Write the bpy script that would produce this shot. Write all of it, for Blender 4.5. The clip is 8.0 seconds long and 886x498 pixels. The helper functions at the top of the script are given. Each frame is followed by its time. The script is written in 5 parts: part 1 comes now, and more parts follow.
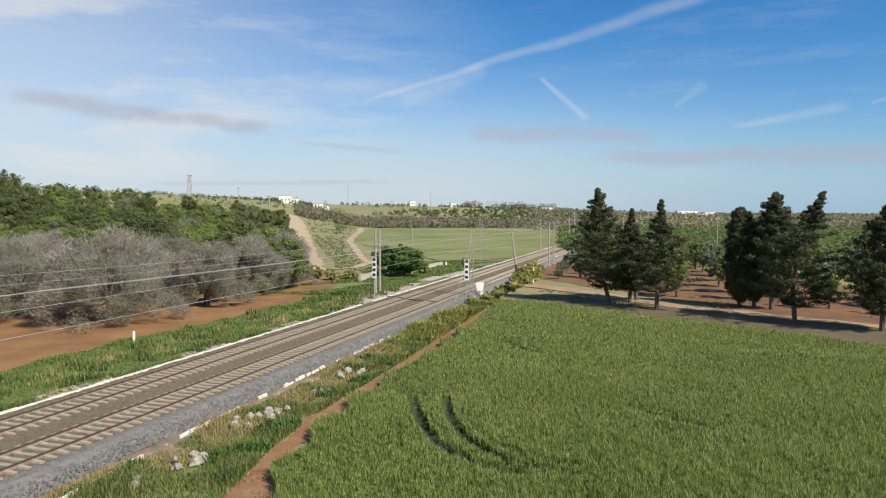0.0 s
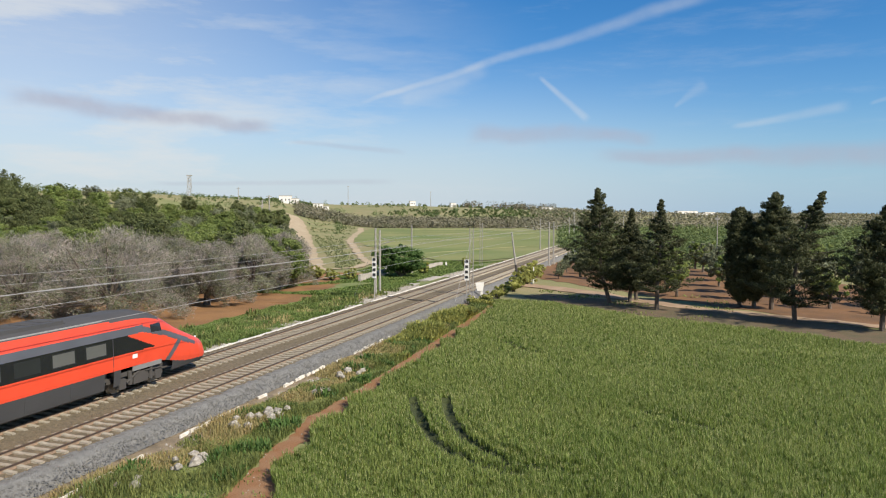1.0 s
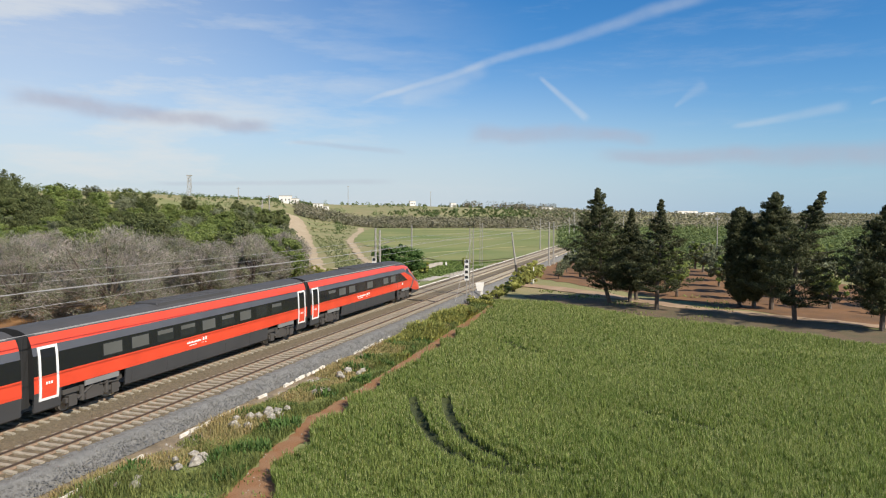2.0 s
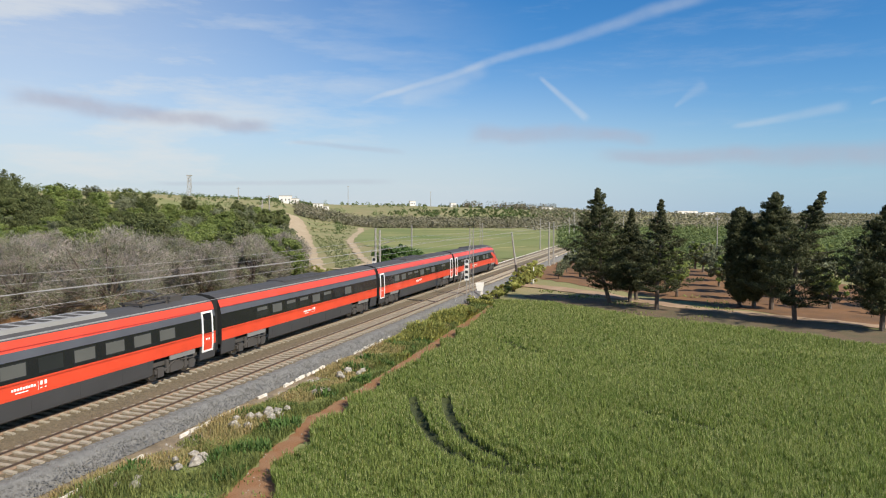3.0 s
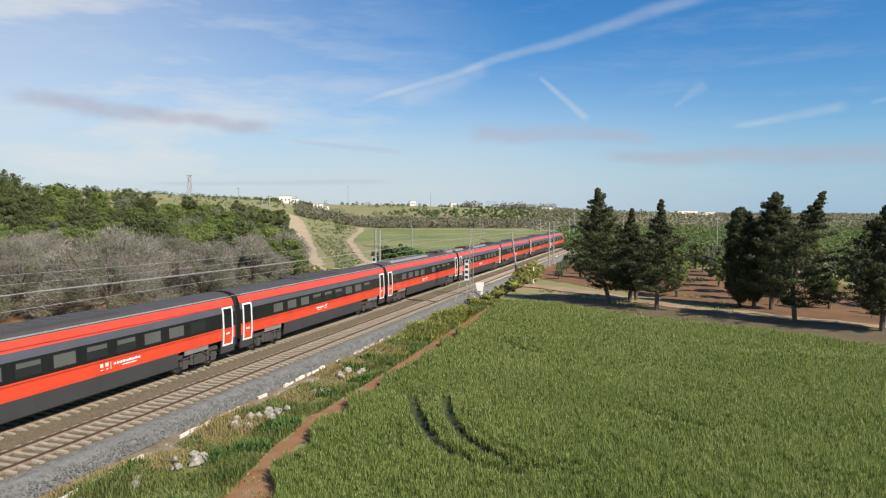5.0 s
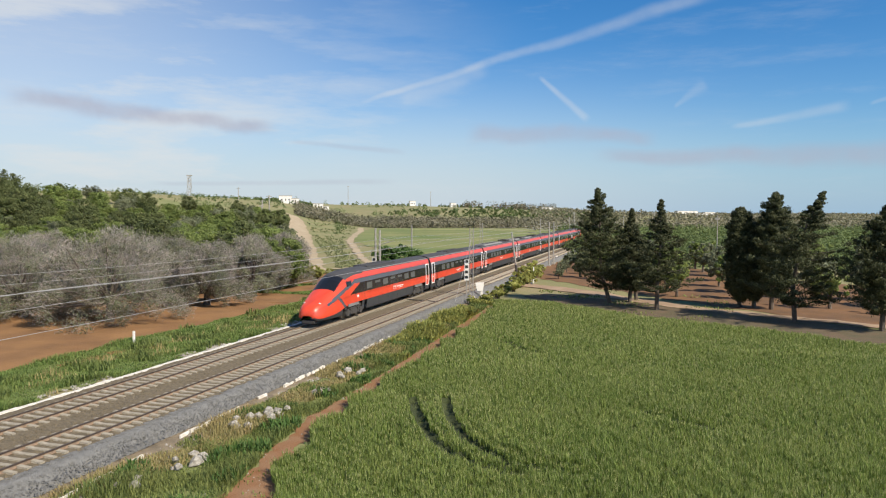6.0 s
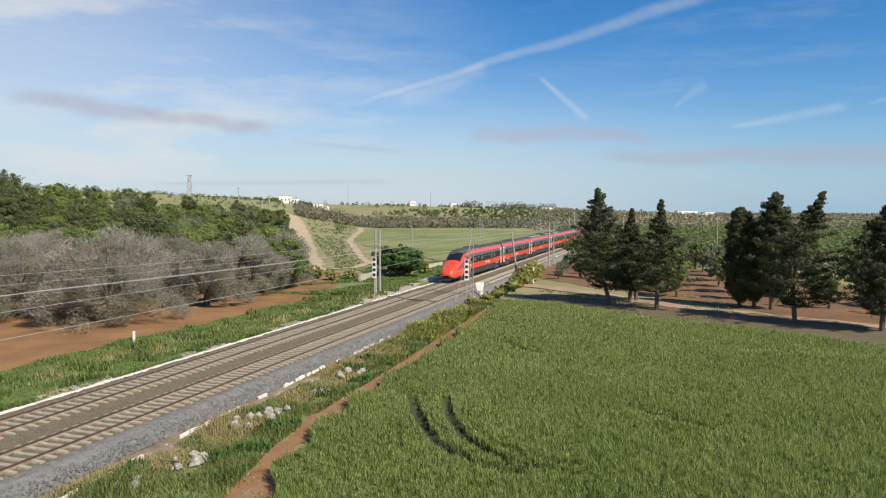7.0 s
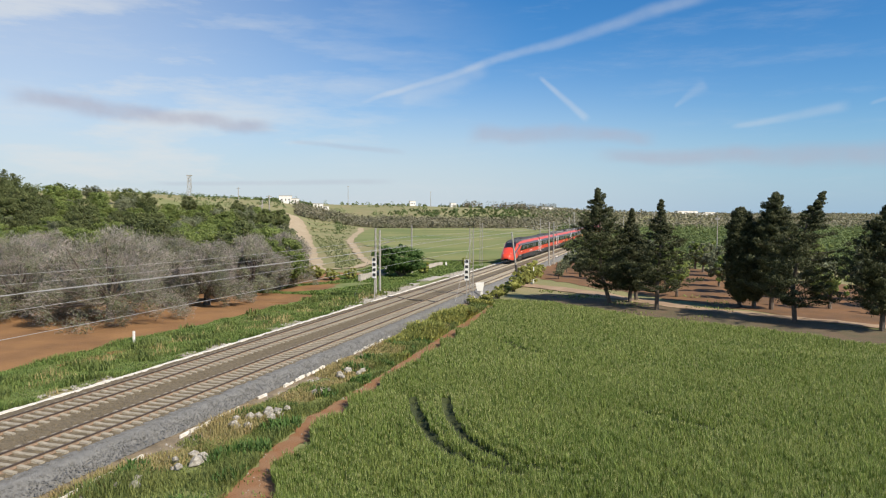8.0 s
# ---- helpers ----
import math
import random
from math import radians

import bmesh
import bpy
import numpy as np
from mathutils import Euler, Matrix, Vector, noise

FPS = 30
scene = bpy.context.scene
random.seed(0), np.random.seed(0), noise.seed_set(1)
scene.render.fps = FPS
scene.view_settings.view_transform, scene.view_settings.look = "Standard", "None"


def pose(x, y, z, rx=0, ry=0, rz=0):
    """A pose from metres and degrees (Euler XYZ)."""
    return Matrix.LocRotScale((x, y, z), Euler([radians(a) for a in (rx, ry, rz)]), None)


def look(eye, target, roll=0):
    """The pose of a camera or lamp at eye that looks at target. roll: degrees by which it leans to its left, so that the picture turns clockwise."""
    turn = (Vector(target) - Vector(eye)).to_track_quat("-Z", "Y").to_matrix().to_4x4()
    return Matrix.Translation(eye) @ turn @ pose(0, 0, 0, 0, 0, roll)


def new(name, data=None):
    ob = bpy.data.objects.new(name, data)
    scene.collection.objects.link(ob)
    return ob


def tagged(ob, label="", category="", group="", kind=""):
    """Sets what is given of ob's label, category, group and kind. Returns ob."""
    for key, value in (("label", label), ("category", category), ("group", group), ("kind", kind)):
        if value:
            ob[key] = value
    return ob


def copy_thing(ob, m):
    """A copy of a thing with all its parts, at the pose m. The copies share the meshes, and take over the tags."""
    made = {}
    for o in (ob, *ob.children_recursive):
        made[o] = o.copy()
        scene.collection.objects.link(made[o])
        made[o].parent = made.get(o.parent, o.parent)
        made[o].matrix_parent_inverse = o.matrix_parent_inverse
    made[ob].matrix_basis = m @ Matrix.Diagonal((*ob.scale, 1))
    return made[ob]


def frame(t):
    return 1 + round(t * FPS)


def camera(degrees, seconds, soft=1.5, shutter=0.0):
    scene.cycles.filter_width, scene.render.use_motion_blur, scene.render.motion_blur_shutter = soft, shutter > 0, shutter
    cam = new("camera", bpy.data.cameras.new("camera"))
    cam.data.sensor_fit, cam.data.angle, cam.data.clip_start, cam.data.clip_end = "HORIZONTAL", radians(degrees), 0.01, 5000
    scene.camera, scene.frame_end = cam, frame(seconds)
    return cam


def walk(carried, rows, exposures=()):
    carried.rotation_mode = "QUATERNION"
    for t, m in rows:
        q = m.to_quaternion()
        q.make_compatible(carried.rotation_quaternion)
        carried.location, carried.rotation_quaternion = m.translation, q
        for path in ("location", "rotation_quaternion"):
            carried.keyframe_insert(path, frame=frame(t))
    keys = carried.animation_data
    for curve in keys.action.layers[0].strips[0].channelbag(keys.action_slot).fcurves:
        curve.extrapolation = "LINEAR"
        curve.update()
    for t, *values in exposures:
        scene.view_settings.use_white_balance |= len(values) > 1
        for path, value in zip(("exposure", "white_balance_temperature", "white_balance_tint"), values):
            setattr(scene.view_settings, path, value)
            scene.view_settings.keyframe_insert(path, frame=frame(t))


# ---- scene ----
cam = camera(62.12, 8.0, soft=1.15)
EYE_Z = 9.28
walk(cam, [(0.0, look((0, 0, EYE_Z), (0, 100, EYE_Z - 5.151), 0.145)),
           (8.0, look((0, 0, EYE_Z), (0, 100, EYE_Z - 5.151), 0.145))], exposures=[(0.0, 0.40, 7250, 10), (8.0, 0.40, 7250, 10)])

# ---- daylight ----
SUN_AZ, SUN_EL = radians(-42), radians(42)      # towards the sun, from +X towards +Y
to_sun = Vector((math.cos(SUN_AZ) * math.cos(SUN_EL), math.sin(SUN_AZ) * math.cos(SUN_EL), math.sin(SUN_EL)))
world = bpy.data.worlds.new("sky")
scene.world = world
world.use_nodes = True
wn, wl = world.node_tree.nodes, world.node_tree.links
wn.clear()


def wmath(op, a, b=None, c=None):
    n = wn.new("ShaderNodeMath")
    n.operation = op
    for k, v in enumerate((a, b, c)):
        if v is None:
            continue
        if isinstance(v, (int, float)):
            n.inputs[k].default_value = v
        else:
            wl.new(v, n.inputs[k])
    return n.outputs[0]


def wdot(vec, d):
    n = wn.new("ShaderNodeVectorMath")
    n.operation = "DOT_PRODUCT"
    wl.new(vec, n.inputs[0])
    n.inputs[1].default_value = d
    return n.outputs["Value"]


def wstep(v, lo, hi):
    n = wn.new("ShaderNodeMapRange")
    n.interpolation_type = "SMOOTHSTEP"
    wl.new(v, n.inputs[0])
    n.inputs[1].default_value, n.inputs[2].default_value = lo, hi
    return n.outputs[0]


def wnoise(vec, scale, stretch, detail=5, rough=0.55, turn=0.0):
    m = wn.new("ShaderNodeMapping")
    m.inputs["Scale"].default_value, m.inputs["Rotation"].default_value = stretch, (0, turn, 0)
    wl.new(vec, m.inputs[0])
    n = wn.new("ShaderNodeTexNoise")
    n.inputs["Scale"].default_value, n.inputs["Detail"].default_value, n.inputs["Roughness"].default_value = scale, detail, rough
    wl.new(m.outputs[0], n.inputs["Vector"])
    return n.outputs["Fac"]


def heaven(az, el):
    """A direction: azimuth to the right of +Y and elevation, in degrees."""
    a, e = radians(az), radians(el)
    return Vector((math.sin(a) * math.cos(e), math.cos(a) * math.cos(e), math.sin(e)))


wtc = wn.new("ShaderNodeTexCoord").outputs["Generated"]
sky = wn.new("ShaderNodeTexSky")
sky.sky_type, sky.sun_disc = "NISHITA", False
sky.sun_elevation, sky.sun_rotation = SUN_EL, radians(90) - SUN_AZ
sky.air_density, sky.dust_density, sky.ozone_density = 1.0, 0.25, 3.0
hsv = wn.new("ShaderNodeHueSaturation")
hsv.inputs["Saturation"].default_value, hsv.inputs["Value"].default_value = 1.25, 1.04
tone = wn.new("ShaderNodeMix")
tone.data_type, tone.blend_type = "RGBA", "MULTIPLY"
tone.inputs[0].default_value, tone.inputs[7].default_value = 1.0, (0.86, 1.0, 1.22, 1)
wl.new(sky.outputs[0], tone.inputs[6])
wl.new(tone.outputs[2], hsv.inputs["Color"])

up = wdot(wtc, (0, 0, 1))
side = wdot(wtc, (1, 0, 0))


def wmix(fac, a, b):
    n = wn.new("ShaderNodeMix")
    n.data_type = "RGBA"
    wl.new(fac, n.inputs[0])
    for k, v in ((6, a), (7, b)):
        if isinstance(v, tuple):
            n.inputs[k].default_value = (*v, 1)
        else:
            wl.new(v, n.inputs[k])
    return n.outputs[2]


# high veil, thick low down and away from the sun, in long fibres
fib = wnoise(wtc, 2.2, (1.0, 1.0, 5.0), 7, 0.6, 0.35)
veil = wmath("MULTIPLY", wstep(fib, 0.36, 0.66), wstep(wmath("ADD", wmath("MULTIPLY", side, 1.0), wmath("MULTIPLY", up, 1.1)), 0.42, -0.30))
low = wmath("MULTIPLY", wmath("MULTIPLY", wstep(up, 0.24, 0.0), 0.54), wstep(side, 0.55, -0.1))
haze = wmath("MULTIPLY", wstep(wmath("ADD", side, wmath("MULTIPLY", up, 0.9)), 0.36, -0.45), 0.56)
cover = wmath("MAXIMUM", wmath("MAXIMUM", wmath("MULTIPLY", veil, 0.85), low), haze)
fine = wnoise(wtc, 5.0, (1.0, 1.0, 6.0), 8, 0.65, 0.5)
cover = wmath("MINIMUM", wmath("ADD", cover, wmath("MULTIPLY", wstep(fine, 0.5, 0.8), 0.13)), 0.95)


def trail(a, b, w0, w1, strength, rag):
    """A vapour trail or cirrus streak between two directions."""
    a, b = heaven(*a), heaven(*b)
    n = a.cross(b).normalized()
    t = (b - a).normalized()
    pos = wn.new("ShaderNodeMapRange")
    wl.new(wdot(wtc, t), pos.inputs[0])
    pos.inputs[1].default_value, pos.inputs[2].default_value = a.dot(t), b.dot(t)
    pos.clamp = False
    u = pos.outputs[0]
    wob = wmath("MULTIPLY", wmath("SUBTRACT", wnoise(wtc, 9.0, (1, 1, 1), 4), 0.5), rag)
    d = wmath("ABSOLUTE", wmath("ADD", wdot(wtc, n), wob))
    width = wmath("ADD", wmath("MULTIPLY", u, w1 - w0), w0)
    core = wmath("SUBTRACT", 1.0, wmath("MINIMUM", wmath("DIVIDE", d, wmath("MAXIMUM", width, 0.0005)), 1.0))
    core = wstep(core, 0.0, 0.9)
    ends = wmath("MULTIPLY", wstep(u, 0.0, 0.12), wstep(u, 1.05, 0.9))
    frag = wmath("ADD", wmath("MULTIPLY", wnoise(wtc, 30.0, (1, 1, 1), 5), 0.9), 0.35)
    return wmath("MULTIPLY", wmath("MULTIPLY", core, wmath("MINIMUM", frag, 1.0)), wmath("MULTIPLY", ends, strength))


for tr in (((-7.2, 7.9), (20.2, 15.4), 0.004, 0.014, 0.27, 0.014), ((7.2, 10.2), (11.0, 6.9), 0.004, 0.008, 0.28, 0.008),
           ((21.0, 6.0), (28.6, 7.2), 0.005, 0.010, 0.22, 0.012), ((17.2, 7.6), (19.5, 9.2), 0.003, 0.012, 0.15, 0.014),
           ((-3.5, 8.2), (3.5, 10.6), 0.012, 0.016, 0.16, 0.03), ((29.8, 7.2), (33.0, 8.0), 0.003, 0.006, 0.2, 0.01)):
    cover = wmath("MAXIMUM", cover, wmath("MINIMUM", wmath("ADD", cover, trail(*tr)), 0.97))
WHITE = (6.6, 7.2, 8.0)
air = wmix(wmath("MULTIPLY", wstep(up, 0.15, -0.02), 0.85), hsv.outputs[0], (2.7, 4.7, 7.3))
col = wmix(cover, air, WHITE)
# thin grey-lilac stratus bars
bars = None
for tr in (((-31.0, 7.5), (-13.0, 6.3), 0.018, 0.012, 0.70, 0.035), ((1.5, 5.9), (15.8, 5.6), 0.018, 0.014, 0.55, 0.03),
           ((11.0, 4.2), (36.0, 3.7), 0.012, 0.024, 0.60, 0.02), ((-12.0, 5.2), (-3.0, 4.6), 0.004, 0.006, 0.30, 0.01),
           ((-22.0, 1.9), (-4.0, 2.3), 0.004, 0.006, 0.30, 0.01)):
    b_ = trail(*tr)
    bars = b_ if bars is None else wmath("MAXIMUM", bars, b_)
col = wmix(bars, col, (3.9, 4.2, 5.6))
wbg = wn.new("ShaderNodeBackground")
wout = wn.new("ShaderNodeOutputWorld")
wbg.inputs["Strength"].default_value = 0.08
wl.new(col, wbg.inputs["Color"])
wl.new(wbg.outputs[0], wout.inputs[0])
sun = new("sun", bpy.data.lights.new("sun", "SUN"))
sun.data.energy, sun.data.angle, sun.data.color = 5.0, radians(0.6), (1.0, 0.95, 0.87)
sun.matrix_basis = look((0, 0, 60), Vector((0, 0, 60)) - to_sun)

# ---- plan: the railway runs along its own axes (across, along, up) ----
TH = 0.29759
TM = Matrix.Translation((-21.056, 25.0, 0.0)) @ Matrix.Rotation(-TH, 4, "Z")


def at(off, s, z=0.0):
    return TM @ Vector((off, s, z))


def smooth(a, b, v):
    t = np.clip((np.asarray(v, float) - a) / (b - a), 0, 1)
    return t * t * (3 - 2 * t)


def off_s(x, y):
    c, s_ = math.cos(TH), math.sin(TH)
    dx, dy = np.asarray(x) + 21.056, np.asarray(y) - 25.0
    return dx * c - dy * s_, dx * s_ + dy * c


GROUND = -0.8


def height(x, y):
    x, y = np.asarray(x, float), np.asarray(y, float)
    hill = 18.5 * smooth(-35, -150, x) * smooth(85, 330, y)
    ridge = 18.0 * smooth(430, 950, y) * smooth(500, -150, x)
    off, s_ = off_s(x, y)
    h = np.maximum(hill, ridge)
    und = 0.12 * np.sin(x * 0.11 + 1.0) * np.sin(y * 0.09) + 0.05 * np.sin(x * 0.5) * np.sin(y * 0.43 + 2)
    und = und * smooth(9, 14, np.abs(off - 2))
    bank = 0.5 * (smooth(-9, -3, off) - smooth(3.4, 5.4, off))
    return GROUND + h + und + bank


def mat(name, col, rough=0.9, col2=None, scale=3.0, bump=0.3, metal=0.0, detail=40.0, island=0.0):
    m = bpy.data.materials.new(name)
    m.use_nodes = True
    n, l = m.node_tree.nodes, m.node_tree.links
    b = n["Principled BSDF"]
    b.inputs["Roughness"].default_value, b.inputs["Metallic"].default_value = rough, metal
    tc = n.new("ShaderNodeTexCoord")
    a = n.new("ShaderNodeTexNoise")
    a.inputs["Scale"].default_value, a.inputs["Detail"].default_value = scale, 6
    l.new(tc.outputs["Object"], a.inputs["Vector"])
    ramp = n.new("ShaderNodeValToRGB")
    ramp.color_ramp.elements[0].position, ramp.color_ramp.elements[1].position = 0.32, 0.68
    c2 = col2 or [v * 0.7 for v in col]
    ramp.color_ramp.elements[0].color, ramp.color_ramp.elements[1].color = (*col, 1), (*c2, 1)
    l.new(a.outputs["Fac"], ramp.inputs[0])
    out = ramp.outputs[0]
    if island:
        g = n.new("ShaderNodeNewGeometry")
        hs = n.new("ShaderNodeHueSaturation")
        mr = n.new("ShaderNodeMapRange")
        mr.inputs["To Min"].default_value, mr.inputs["To Max"].default_value = 1 - island, 1 + island
        l.new(g.outputs["Random Per Island"], mr.inputs[0])
        l.new(mr.outputs[0], hs.inputs["Value"])
        l.new(out, hs.inputs["Color"])
        out = hs.outputs[0]
    l.new(out, b.inputs["Base Color"])
    f = n.new("ShaderNodeTexNoise")
    f.inputs["Scale"].default_value, f.inputs["Detail"].default_value = detail, 4
    l.new(tc.outputs["Object"], f.inputs["Vector"])
    bp = n.new("ShaderNodeBump")
    bp.inputs["Strength"].default_value, bp.inputs["Distance"].default_value = bump, 0.05
    l.new(f.outputs["Fac"], bp.inputs["Height"])
    l.new(bp.outputs[0], b.inputs["Normal"])
    return m


def leaf_mat(name, col, col2, spread=0.35, through_light=0.3, rough=0.6, patch=0.35):
    """Leaves or blades: two tones by leaf, patches by place, light passing through."""
    m = bpy.data.materials.new(name)
    m.use_nodes = True
    n, l = m.node_tree.nodes, m.node_tree.links
    b = n["Principled BSDF"]
    b.inputs["Roughness"].default_value = rough
    b.inputs["Specular IOR Level"].default_value = 0.25
    g = n.new("ShaderNodeNewGeometry")
    tc = n.new("ShaderNodeTexCoord")
    a = n.new("ShaderNodeTexNoise")
    a.inputs["Scale"].default_value, a.inputs["Detail"].default_value = patch, 4
    l.new(tc.outputs["Object"], a.inputs["Vector"])
    add = n.new("ShaderNodeMath")
    add.operation = "MULTIPLY_ADD"
    l.new(g.outputs["Random Per Island"], add.inputs[0])
    add.inputs[1].default_value = 0.55
    sub = n.new("ShaderNodeMapRange")
    sub.inputs[1].default_value, sub.inputs[2].default_value = 0.3, 0.7
    sub.inputs[3].default_value, sub.inputs[4].default_value = -0.1, 0.55
    l.new(a.outputs["Fac"], sub.inputs[0])
    l.new(sub.outputs[0], add.inputs[2])
    mx = n.new("ShaderNodeMix")
    mx.data_type = "RGBA"
    mx.inputs[6].default_value, mx.inputs[7].default_value = (*col, 1), (*col2, 1)
    l.new(add.outputs[0], mx.inputs[0])
    hs = n.new("ShaderNodeHueSaturation")
    mr = n.new("ShaderNodeMapRange")
    mr.inputs[3].default_value, mr.inputs[4].default_value = 1 - spread, 1 + spread
    oi = n.new("ShaderNodeObjectInfo")
    mix = n.new("ShaderNodeMath")
    mix.operation = "MULTIPLY_ADD"
    l.new(oi.outputs["Random"], mix.inputs[0])
    mix.inputs[1].default_value = 0.4
    h2 = n.new("ShaderNodeMath")
    h2.operation = "MULTIPLY"
    l.new(g.outputs["Random Per Island"], h2.inputs[0])
    h2.inputs[1].default_value = 0.6
    l.new(h2.outputs[0], mix.inputs[2])
    l.new(mix.outputs[0], mr.inputs[0])
    l.new(mr.outputs[0], hs.inputs["Value"])
    l.new(mx.outputs[2], hs.inputs["Color"])
    l.new(hs.outputs[0], b.inputs["Base Color"])
    if through_light:
        tr = n.new("ShaderNodeBsdfTranslucent")
        l.new(hs.outputs[0], tr.inputs["Color"])
        ms = n.new("ShaderNodeMixShader")
        ms.inputs[0].default_value = through_light
        l.new(b.outputs[0], ms.inputs[1])
        l.new(tr.outputs[0], ms.inputs[2])
        l.new(ms.outputs[0], n["Material Output"].inputs[0])
    return m


def mesh_np(name, v, f, material):
    me = bpy.data.meshes.new(name)
    v, f = np.asarray(v, np.float32), np.asarray(f, np.int32)
    me.vertices.add(len(v))
    me.vertices.foreach_set("co", v.ravel())
    me.loops.add(f.size)
    me.loops.foreach_set("vertex_index", f.ravel())
    me.polygons.add(len(f))
    me.polygons.foreach_set("loop_start", np.arange(0, f.size, f.shape[1], dtype=np.int32))
    me.materials.append(material)
    me.update(calc_edges=True)
    return me


M_GROUND = mat("dry grassy earth", (0.165, 0.185, 0.065), 1, (0.25, 0.21, 0.105), 0.06, 0.6, detail=12)
M_RED = mat("red soil", (0.265, 0.136, 0.050), 1, (0.170, 0.084, 0.031), 0.30, 1.0, detail=7)
M_REDPATH = mat("trodden red soil", (0.225, 0.100, 0.040), 1, (0.25, 0.145, 0.078), 1.1, 0.9, detail=14)
M_BAL = mat("brown ballast", (0.182, 0.146, 0.092), 1, (0.108, 0.086, 0.056), 9, 1.0, detail=22)
M_BALG = mat("grey ballast", (0.128, 0.128, 0.122), 1, (0.188, 0.188, 0.180), 4, 1.0, detail=22)
M_RAIL = mat("rusty rail steel", (0.29, 0.205, 0.14), 0.75, (0.20, 0.14, 0.095), 6, 0.2)
M_RAILTOP = mat("worn rail head", (0.085, 0.06, 0.045), 0.55, (0.06, 0.043, 0.033), 3, 0.05, metal=0.2)
M_SLEEPER = mat("dusty concrete sleeper", (0.37, 0.33, 0.26), 0.95, (0.26, 0.23, 0.175), 4, 0.3)
M_CON = mat("weathered concrete", (0.46, 0.42, 0.37), 0.9, (0.33, 0.30, 0.26), 2.5, 0.3)
M_POLE = mat("galvanised mast steel", (0.40, 0.38, 0.34), 0.6, (0.30, 0.28, 0.25), 5, 0.1, metal=0.3)
M_WHITE = mat("white painted stone", (0.72, 0.69, 0.62), 0.9, (0.55, 0.51, 0.44), 3, 0.3)
M_ROCK = mat("pale limestone", (0.41, 0.385, 0.335), 0.95, (0.22, 0.20, 0.165), 3, 0.7, detail=12)
# near-black green: the shade low in the wheat is put into this colour
M_WHEATBED = mat("wheat bed with shade in its colour", (0.030, 0.042, 0.012), 1, (0.055, 0.07, 0.02), 2.2, 0.8, detail=16)
M_DIRT = mat("pale dirt", (0.43, 0.345, 0.23), 1, (0.33, 0.255, 0.165), 0.4, 0.5, detail=10)
M_LITTER = mat("dry litter and earth", (0.27, 0.21, 0.135), 1, (0.15, 0.12, 0.08), 1.6, 0.9, detail=18)
M_FARM = mat("brown farm road dirt", (0.36, 0.255, 0.165), 1, (0.26, 0.175, 0.11), 0.5, 0.5, detail=10)
M_TURF = mat("short green turf", (0.115, 0.165, 0.045), 1, (0.18, 0.19, 0.07), 0.7, 0.6, detail=14)
M_ORCH = mat("furrowed orchard soil", (0.20, 0.099, 0.041), 1, (0.112, 0.062, 0.029), 0.28, 1.0, detail=4)
# verge soil, coloured darker for the tree shadow and weeds on it
M_VERGESHADE = mat("brown verge darkened for tree shade", (0.125, 0.085, 0.05), 1, (0.085, 0.075, 0.036), 0.6, 0.6, detail=10)
M_MEADOW = mat("meadow", (0.105, 0.152, 0.036), 1, (0.215, 0.215, 0.078), 0.03, 0.4, detail=6)
M_STRAW = mat("mown straw stripe", (0.33, 0.31, 0.13), 1, (0.22, 0.235, 0.075), 0.08, 0.3)
M_BARK = mat("grey bark", (0.15, 0.12, 0.095), 0.95, (0.09, 0.075, 0.06), 6, 0.8)
M_SEA = mat("sea", (0.03, 0.08, 0.14), 0.25, (0.04, 0.10, 0.17), 0.01, 0.1)
L_WHEAT = leaf_mat("wheat blades", (0.147, 0.220, 0.049), (0.252, 0.312, 0.088), 0.35, 0.45, patch=0.25)
L_TALL = leaf_mat("tall yellow-green weeds", (0.21, 0.25, 0.07), (0.42, 0.40, 0.12), 0.35, 0.45, patch=0.6)
L_LITTER = leaf_mat("dead brown litter", (0.20, 0.155, 0.095), (0.36, 0.28, 0.16), 0.3, 0.1, patch=0.6)
L_EAR = leaf_mat("wheat ears", (0.30, 0.33, 0.12), (0.42, 0.42, 0.19), 0.3, 0.4, patch=0.2)
L_WEED = leaf_mat("verge weeds", (0.135, 0.205, 0.062), (0.29, 0.31, 0.10), 0.35, 0.45, patch=0.5)
L_BANK = leaf_mat("bank grass", (0.125, 0.205, 0.052), (0.215, 0.275, 0.085), 0.3, 0.45, patch=0.35)
L_DRY = leaf_mat("dry straw grass", (0.48, 0.37, 0.18), (0.32, 0.29, 0.12), 0.3, 0.4, patch=0.6)
L_CYP = leaf_mat("cypress scales", (0.027, 0.040, 0.016), (0.095, 0.10, 0.045), 0.4, 0.2, patch=0.9)
L_TWIG = leaf_mat("dead olive twigs", (0.235, 0.20, 0.17), (0.44, 0.395, 0.36), 0.3, 0.3, patch=0.4)
L_OLIVE = leaf_mat("olive leaves", (0.13, 0.155, 0.085), (0.25, 0.265, 0.165), 0.35, 0.4, patch=0.5)
L_GREEN = leaf_mat("broad green leaves", (0.140, 0.205, 0.055), (0.30, 0.345, 0.115), 0.35, 0.5, patch=0.3)
L_FIG = leaf_mat("dark round bush leaves", (0.05, 0.105, 0.025), (0.09, 0.16, 0.04), 0.35, 0.3, patch=0.6)
L_PINE = leaf_mat("dark pine needles", (0.065, 0.09, 0.03), (0.15, 0.165, 0.065), 0.35, 0.3, patch=0.4)
# both tones lightened in place of distance haze, which the air here lacks
L_FAR = leaf_mat("far scrub with haze in its colour", (0.13, 0.14, 0.07), (0.26, 0.23, 0.17), 0.35, 0.3, patch=0.09)
